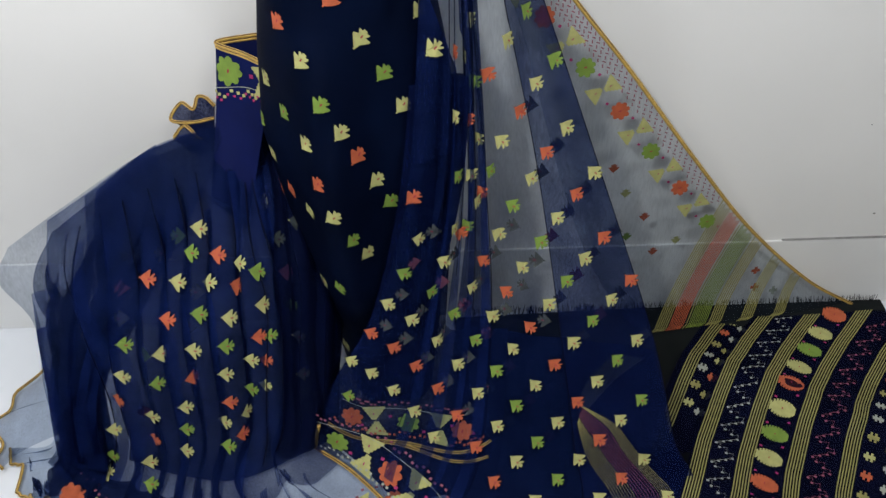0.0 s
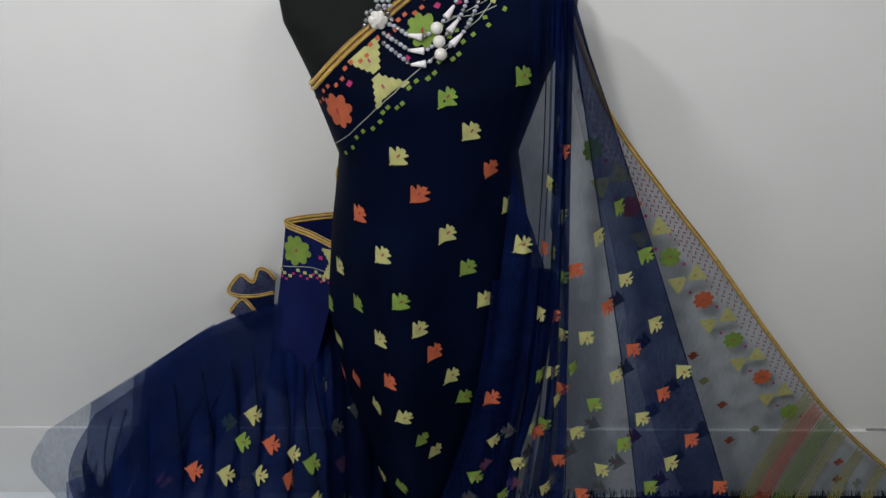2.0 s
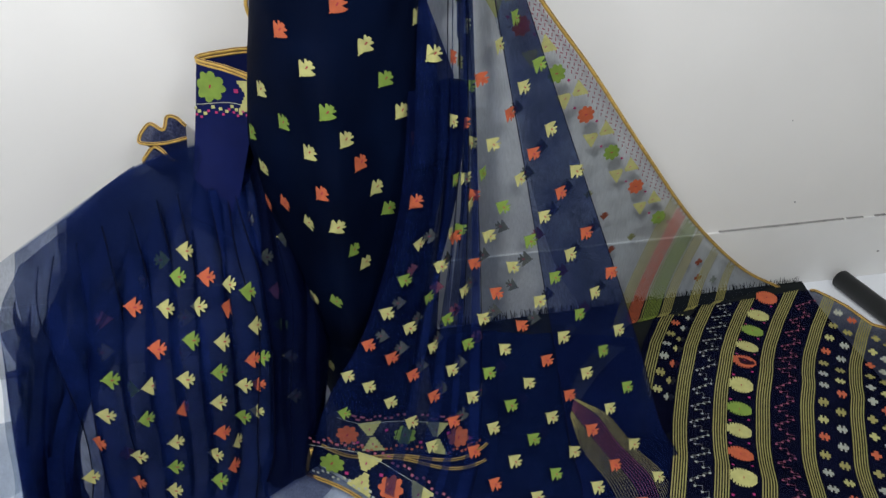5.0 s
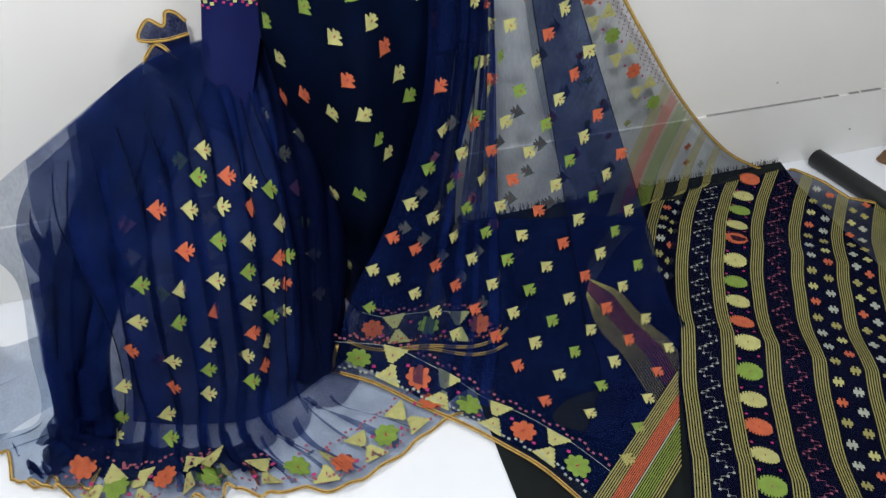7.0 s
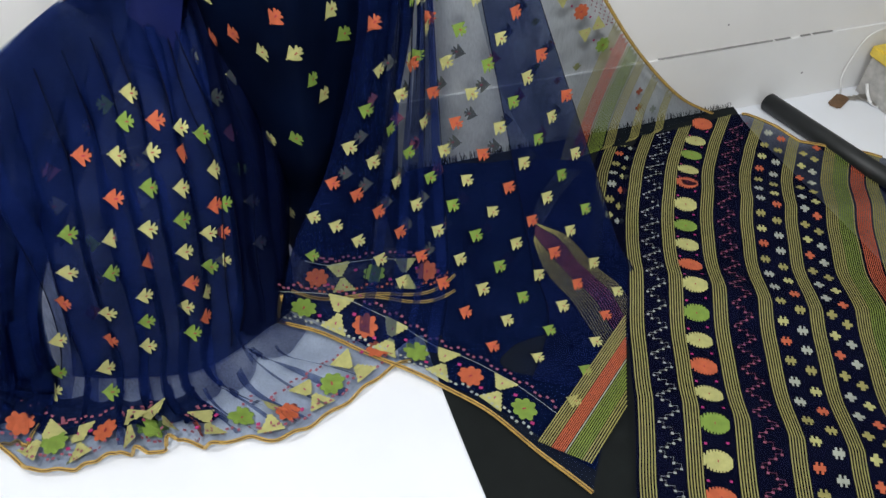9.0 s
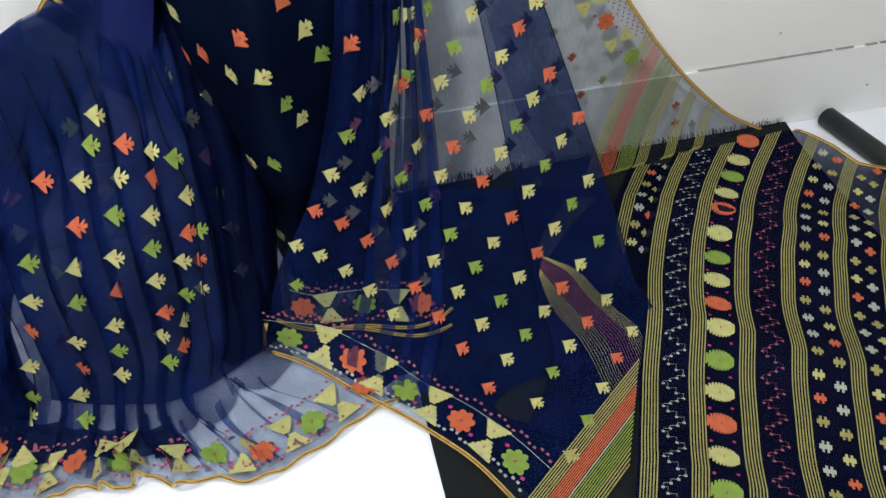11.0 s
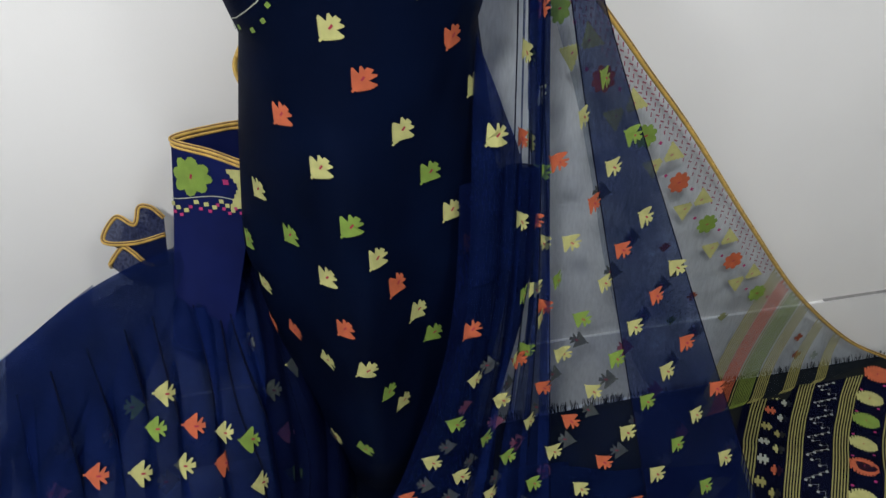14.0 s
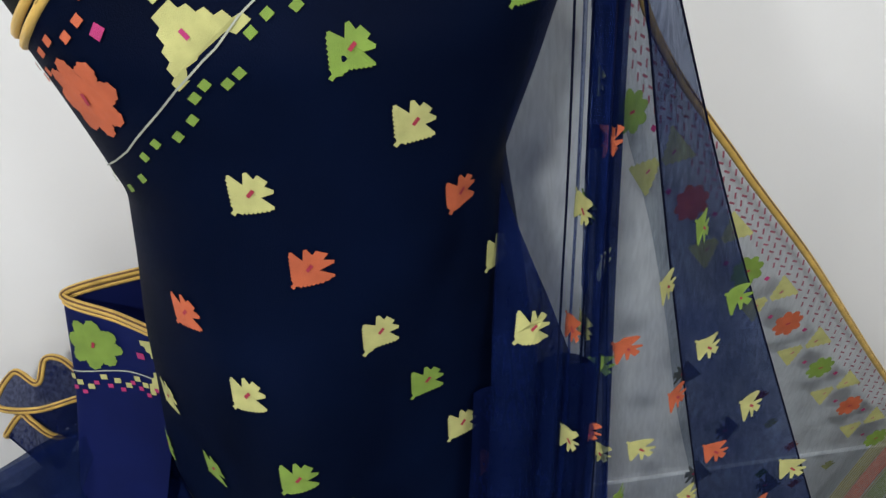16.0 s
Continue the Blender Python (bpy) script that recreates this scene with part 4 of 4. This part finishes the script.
# stripes climbing the pallu beside the wall
def climb(x0, x1, colour, lines):
    quads = []
    for x in np.linspace(x0, x1, lines):
        zs = np.linspace(0.015, 0.62, 40)
        uv = PALLU.snap(np.stack([x + 0.30 * (zs - 0.15), 0 * zs + 1.5, zs], 1), (0, 1, 0), (0.0, 1.0), (0.4, 1.0), 90)
        keep = uv[:, 0] < 0.995
        if keep.sum() < 4:
            continue
        uv = uv[keep]
        p, nn = PALLU.at(uv[:, 0], uv[:, 1]), []
        for a, b in uv:
            nn.append(PALLU.slopes(a, b)[3])
        nn = np.array(nn)
        quads += ribbon(p + nn * 0.0012, nn, 0.5 * (x1 - x0) / max(1, lines - 1) if lines > 1 else 0.003)
    if quads:
        joined("pallu_stripe", quads, THREAD[{"Y": "S", "G": "s"}.get(colour, colour)], pallu)


for x0, x1, c, n in ((0.675, 0.708, "Y", 6), (0.716, 0.758, "O", 9), (0.768, 0.768, "Y", 1), (0.776, 0.826, "G", 10), (0.838, 0.872, "Y", 6), (0.935, 0.968, "Y", 6), (1.035, 1.065, "Y", 6)):
    climb(x0, x1, c, n)
for x, z, c in ((0.56, 0.42, "O"), (0.50, 0.50, "Y"), (0.60, 0.30, "O"), (0.66, 0.33, "Y"), (0.52, 0.36, "G"), (0.46, 0.58, "O"), (0.92, 0.18, "O"), (0.93, 0.12, "O"), (0.99, 0.10, "W")):
    a, b = PALLU.snap([(x, 1.5, z)], (0, 1, 0))[0]
    PALLU.decal("small_motif", LEAF if x < 0.7 else CROSS, a, b, 0.026, 90, THREAD[c], pallu, -0.002)

# band of stripes across the lower end of the front panel
E_ALONG, E_OUT = np.array((0.813, 0.582, 0)), np.array((0.582, -0.813, 0))
for d0, d1, c, n in ((0.0, 0.026, "Y", 6), (0.031, 0.056, "O", 7), (0.061, 0.061, "W", 1), (0.066, 0.095, "G", 7), (0.100, 0.117, "Y", 4)):
    quads = []
    for d in np.linspace(d0, d1, n):
        a = np.array((0.16, 0.585, 0.0)) + E_OUT * d
        reach = (0.088 - ((a[0] - 0.8) * 0.878 - (a[1] - 1.53) * 0.478)) / (E_ALONG[0] * 0.878 - E_ALONG[1] * 0.478)
        run = np.linspace(0.012 + 0.18 * d, reach, 24)
        p = a + np.outer(run, E_ALONG)
        p[:, 2] = 0.0215
        quads += ribbon(p, np.tile((0, 0, 1.0), (24, 1)), 0.0027)
    joined("end_stripe", quads, THREAD[{"Y": "S", "G": "s"}.get(c, c)], front)


# ---- folded waistband at the side ----
BAND = Sheet([[(-0.315, 1.395, 0.925), (-0.37, 1.425, 0.938), (-0.429, 1.455, 0.950), (-0.36, 1.475, 0.954), (-0.305, 1.48, 0.954)],
              [(-0.335, 1.375, 0.82), (-0.385, 1.405, 0.82), (-0.453, 1.425, 0.81), (-0.39, 1.45, 0.83), (-0.32, 1.46, 0.84)],
              [(-0.415, 1.322, 0.553), (-0.45, 1.333, 0.588), (-0.488, 1.343, 0.625), (-0.44, 1.38, 0.62), (-0.37, 1.40, 0.62)]])
waistband = thing("waistband", "folded navy cloth band with gold edge and woven flower", "cloth band", (-0.4, 1.4, 0.6))
band = BAND.mesh("band", M_BAND, waistband, 60, 40, label="crisp folded navy cloth")
top = BAND.at(np.linspace(0, 1, 60), np.zeros(60))
for dz, r in ((0.0, 0.0042), (-0.0075, 0.0036)):
    piping(top + np.array((0, 0, dz)), band, r)
fl = BAND.decal("flower_motif", FLOWER, 0.36, 0.20, 0.060, 10, THREAD["G"], band, 0.002)
BAND.decal("motif_eye", DOT, 0.36, 0.20, 0.045, 70, THREAD["R"], fl, 0.003)
BAND.decal("pink_spot", SQUARE, 0.17, 0.215, 0.010, 0, THREAD["P"], band, 0.002)
for v, turn in ((0.16, 180), (0.30, 0)):
    BAND.decal("triangle_motif", TRIANGLE, 0.045, v, 0.042, turn, THREAD["Y"], band, 0.002)
p = [BAND.slopes(u, 0.345) for u in np.linspace(0.01, 0.49, 24)]
joined("thread_line", ribbon([q[0] + q[3] * 0.002 for q in p], np.array([q[3] for q in p]), 0.0016), THREAD["W"], band)
joined("woven_edge", [BAND.lay(SQUARE, 0.48 - 0.045 * k, 0.375 + 0.02 * (k % 3), 0.0078, 0, 0.002) for k in range(11)], THREAD["Y"], band)
joined("woven_edge", [BAND.lay(SQUARE, 0.46 - 0.045 * k, 0.40 + 0.018 * ((k + 1) % 3), 0.006, 0, 0.002) for k in range(10)], THREAD["P"], band)

# ruffle of the skirt's upper edge
def ruffle(knots, base):
    k = np.array(knots) + (-0.018, 0, -0.022)
    front_of = np.array((-0.10, 0.22, 1.69))
    k, base = front_of + (k - front_of) * 1.075, front_of + (np.array(base) - front_of) * 1.05
    edge = spline(k, np.linspace(0, 1, 70))
    low = edge * 0.25 + np.array(base) * 0.75
    faces = [(i, i + 1, i + 71, i + 70) for i in range(69)]
    ob = mesh_object("ruffle", np.concatenate([edge, low]), faces, M_FOLD, sari, True, "small gold-edged ruffle beside the band")
    piping(edge, ob, 0.0042)


ruffle([(-0.440, 1.40, 0.838), (-0.49, 1.395, 0.832), (-0.537, 1.41, 0.832), (-0.515, 1.435, 0.858), (-0.487, 1.42, 0.850), (-0.478, 1.44, 0.868), (-0.460, 1.44, 0.866), (-0.442, 1.43, 0.850)], (-0.47, 1.40, 0.74))
ruffle([(-0.535, 1.40, 0.787), (-0.53, 1.39, 0.803), (-0.51, 1.40, 0.822), (-0.492, 1.385, 0.822), (-0.475, 1.38, 0.80), (-0.452, 1.39, 0.785)], (-0.50, 1.37, 0.72))

# sheer edge that peeps out behind the bust
PEEP = Sheet([[(-0.28, 1.45, 1.12), (-0.24, 1.45, 1.12)], [(-0.315, 1.455, 1.06), (-0.25, 1.45, 1.05)], [(-0.305, 1.45, 1.0), (-0.25, 1.45, 0.99)], [(-0.32, 1.45, 0.93), (-0.25, 1.45, 0.92)]])
peep = PEEP.mesh("back_edge", M_OUTER, sari, 12, 30, label="sheer gold-edged cloth behind the bust")
piping(PEEP.at(np.zeros(30), np.linspace(0, 1, 30)), peep, 0.004)
PEEP.decal("flower_motif", FLOWER, 0.5, 0.55, 0.045, 0, THREAD["O"], peep, 0.002)

# ---- necklace ----
M_SILVER = material("aged_silver", (0.36, 0.35, 0.36), 0.25, 200, 0.3, 0.3, 900.0, metal=0.9)
M_PEARL = material("pearl", (0.70, 0.67, 0.62), 0.22, 60, 0.05, 0.02)
M_CRYSTAL = material("grey_crystal", (0.42, 0.42, 0.48), 0.12, 150, 0.3, 0.1, spec=0.9)
M_CONE = material("white_metal_cone", (0.78, 0.74, 0.75), 0.3, 80, 0.1, 0.05)
necklace = thing("necklace", "silver bead necklace with pearls, cones and rose brooch", "necklace", (-0.12, 1.27, 1.36))


def bead_mesh(name, mat, seg=10, rings=7, squash=1.0):
    bm = bmesh.new()
    bmesh.ops.create_uvsphere(bm, u_segments=seg, v_segments=rings, radius=1.0)
    for v in bm.verts:
        v.co.z *= squash
    me = bpy.data.meshes.new(name)
    bm.to_mesh(me)
    bm.free()
    me.polygons.foreach_set("use_smooth", [True] * len(me.polygons))
    me.materials.append(mat)
    return me


BEAD, CRYSTAL, PEARL = bead_mesh("bead", M_SILVER), bead_mesh("crystal_bead", M_CRYSTAL, 8, 6, 0.85), bead_mesh("pearl", M_PEARL, 20, 14)


def bead(me, name, p, r):
    ob = new(name, me)
    ob.parent = necklace
    ob.matrix_basis = Matrix.Translation(Vector(p) - necklace.location) @ Matrix.Diagonal((r, r, r, 1))


def chest(x, z, out=0.0):
    """In front of the bust at x, z."""
    w, d, yc = [np.interp(z, FORM[:, 0], FORM[:, k]) for k in (1, 2, 3)]
    sx = min(abs(x - FORM_X) / w, 0.98)
    return np.array((x, yc - d * (1 - sx ** (2 / 0.85)) ** 0.45 - 0.012 - out, z))


for k, (low, xr) in enumerate(((1.372, -0.056), (1.352, -0.044), (1.333, -0.030))):
    knots = np.array((-0.017, -0.008)) + np.array([(-0.185, 1.388 - 0.012 * k), (-0.166 + 0.004 * k, low + 0.012), (-0.130, low - 0.003), (-0.096, low + 0.013), (-0.068 + 0.006 * k, low + 0.045), (xr, low + 0.092), (xr + 0.002, low + 0.13)])
    curve = spline(knots, np.linspace(0, 1, 200))
    path = np.array([chest(x, z) for x, z in curve])
    run = np.concatenate([[0], np.cumsum(np.linalg.norm(np.diff(path, axis=0), axis=1))])
    tube_part("thread", path[::6], 0.0008, M_SILVER, necklace, 5)
    at = lambda s: np.array([np.interp(s, run, path[:, c]) for c in range(3)])
    pearl_s, cone1, cone2 = 0.098 + 0.006 * k, 0.058 + 0.006 * k, 0.132 + 0.006 * k
    s, n = 0.004, 0
    while s < run[-1]:
        gap = abs(s - pearl_s) < 0.013 or abs(s - cone1) < 0.013 or abs(s - cone2) < 0.013
        if not gap:
            big = n % 3
            bead(CRYSTAL if big else BEAD, "crystal_bead" if big else "bead", at(s), 0.0042 if s < 0.05 else 0.0037)
        s, n = s + 0.0078, n + 1
    bead(PEARL, "pearl", at(pearl_s) - (0, 0.004, 0), 0.0098)
    for c, sign in ((cone1, 1), (cone2, -1)):
        a, b = at(c - 0.012 * sign), at(c + 0.012 * sign)
        tube_part("cone", np.linspace(a, b, 6), np.linspace(0.0022, 0.0062, 6), M_CONE, necklace, 12, "white cone-shaped bead")
    knots = np.array((-0.018, -0.012)) + np.array([(-0.188 + 0.009 * k, 1.408), (-0.200 + 0.010 * k, 1.435), (-0.210 + 0.010 * k, 1.462)])
    for x, z in spline(knots, np.linspace(0.1, 1, 8)):
        bead(CRYSTAL, "crystal_bead", chest(x, z), 0.0042)


def brooch():
    c = chest(-0.208, 1.386, 0.008)
    for n in range(26):
        a = n * 2.399
        r = 0.0045 + 0.0036 * math.sqrt(n)
        bead(BEAD, "bead", c + np.array((r * math.cos(a), 0.004, r * math.sin(a) - 0.004)), 0.0042)
    bm = bmesh.new()
    for ring, (cnt, rad, lift) in enumerate(((6, 0.0125, 0.0), (5, 0.0085, -0.003), (3, 0.0045, -0.005))):
        for m in range(cnt):
            a = 2 * math.pi * (m + 0.5 * ring) / cnt
            g = bmesh.ops.create_uvsphere(bm, u_segments=10, v_segments=6, radius=0.0068 - 0.0012 * ring)
            bmesh.ops.scale(bm, vec=(1, 0.35, 1), verts=g["verts"])
            bmesh.ops.translate(bm, vec=(rad * math.cos(a) * 0.7, lift, rad * math.sin(a) * 0.7), verts=g["verts"])
    for f in bm.faces:
        f.smooth = True
    bmesh.ops.translate(bm, vec=Vector(c - np.array((0, 0.004, 0))), verts=bm.verts)
    part("rose", bm, M_PEARL, necklace, "carved white rose")


brooch()

# ---- small things by the wall ----
M_PLASTIC = material("yellow_plastic", (0.75, 0.55, 0.08), 0.4, 30, 0.1, 0.05)
M_GREYBOX = material("grey_card", (0.42, 0.41, 0.39), 0.7, 40, 0.2, 0.2)
M_TAG = material("brown_leather", (0.14, 0.075, 0.035), 0.6, 80, 0.3, 0.3)
M_KEY = material("key_steel", (0.45, 0.43, 0.40), 0.35, 80, 0.2, 0.1, metal=0.9)
M_CABLE = material("white_cable", (0.75, 0.75, 0.74), 0.4, 30, 0.03, 0.02)
carton = thing("carton", "grey card box with a yellow lid standing by the wall", "box", (2.0, 1.35, 0))
box("body", (1.868, 1.12, 0.0), (2.22, 1.548, 0.142), M_GREYBOX, carton, 0.004)
lid = box("lid", (1.856, 1.11, 0.142), (2.23, 1.556, 0.182), M_PLASTIC, carton, 0.006)
lid["label"] = "yellow plastic lid"
crate = thing("small_box", "grey card box on the yellow lid", "box", (2.05, 1.4, 0.182))
box("body", (1.92, 1.20, 0.1825), (2.18, 1.54, 0.235), M_GREYBOX, crate, 0.004)
knots = np.array([(1.80, 1.545, 0.004), (1.785, 1.555, 0.06), (1.79, 1.56, 0.12), (1.822, 1.565, 0.205), (1.88, 1.562, 0.236), (1.96, 1.55, 0.238)])
tagged(tube_part("cable", spline(knots, np.linspace(0, 1, 50)), 0.0032, M_CABLE, None, 8), "thin white cable looping up the wall", "cable")
knots = np.array([(1.848, 1.50, 0.062), (1.852, 1.48, 0.03), (1.86, 1.45, 0.007), (1.90, 1.41, 0.006), (1.99, 1.38, 0.006), (2.12, 1.06, 0.006)])
tagged(tube_part("cable", spline(knots, np.linspace(0, 1, 50)), 0.0055, M_CABLE, None, 8), "thick white cable lying on the floor", "cable")
M_CRACK = material("dark_gap", (0.24, 0.235, 0.23), 0.9, 60, 0.3, 0.2)
north = bpy.data.objects["wall_north"]
for x0, x1, w in ((0.99, 1.42, 0.0007), (1.43, 1.49, 0.0006), (1.53, 1.57, 0.0009), (1.58, 1.66, 0.0012)):
    box("joint_gap", (x0, WALL_Y - 0.0052, 0.2545), (x1, WALL_Y + 0.0035, 0.2545 + w), M_CRACK, north)
for x, z, r in ((1.224, 0.336, 0.0035), (0.92, 1.211, 0.0035), (1.604, 0.105, 0.0045), (1.12, 0.62, 0.002)):
    bm = bmesh.new()
    bmesh.ops.create_uvsphere(bm, u_segments=8, v_segments=5, radius=r)
    bmesh.ops.transform(bm, matrix=pose(x, WALL_Y + (0.004 if z > 0.25 else -0.004), z) @ Matrix.Diagonal((1, 0.4, 0.8, 1)), verts=bm.verts)
    part("nail_hole", bm, M_CRACK, north)
keys = thing("key_ring", "bunch of steel keys with a brown leather tag", "keys", (1.82, 1.49, 0))
bm = bmesh.new()
bmesh.ops.create_cube(bm, size=1)
for v in bm.verts:
    v.co = (v.co.x * 0.092, v.co.y * 0.046, v.co.z * 0.005)
bmesh.ops.bevel(bm, geom=[e for e in bm.edges if abs(e.verts[0].co.z - e.verts[1].co.z) > 0.003], offset=0.008, segments=3, affect="EDGES")
bmesh.ops.transform(bm, matrix=pose(1.756, 1.503, 0.005, 0, 0, 28), verts=bm.verts)
part("tag", bm, M_TAG, keys, "brown leather tag")
for k in range(4):
    a = radians(-30 - 22 * k)
    bm = bmesh.new()
    for lo, hi in (((0.0, -0.004, 0), (0.05, 0.004, 0.002)), ((-0.022, -0.011, 0), (0.002, 0.011, 0.002))):
        g = bmesh.ops.create_cube(bm, size=1)
        for v in g["verts"]:
            v.co = [l + (h - l) * (c + 0.5) for l, h, c in zip(lo, hi, v.co)]
    bmesh.ops.transform(bm, matrix=pose(1.825 + 0.012 * k, 1.50 - 0.006 * k, 0.003 + 0.003 * k, 0, 0, math.degrees(a)), verts=bm.verts)
    part("key", bm, M_KEY, keys)

# frayed edge of the black cloth
rng = random.Random(3)
fringe = []
for k in range(420):
    x = 0.07 + 1.26 * rng.random()
    y, h = 1.533 + 0.006 * rng.random(), 0.010 + 0.016 * rng.random()
    lean = rng.uniform(-0.008, 0.008)
    fringe.append([(x - 0.0012, y, 0.028), (x + 0.0012, y, 0.028), (x + lean + 0.0006, y + 0.012, 0.030 + h), (x + lean - 0.0006, y + 0.012, 0.030 + h)])
cloth = [o for o in scene.objects if o.name == "black_cloth"][0]
tagged(joined("fringe", fringe, M_BLACKCLOTH, cloth), kind="stuff")
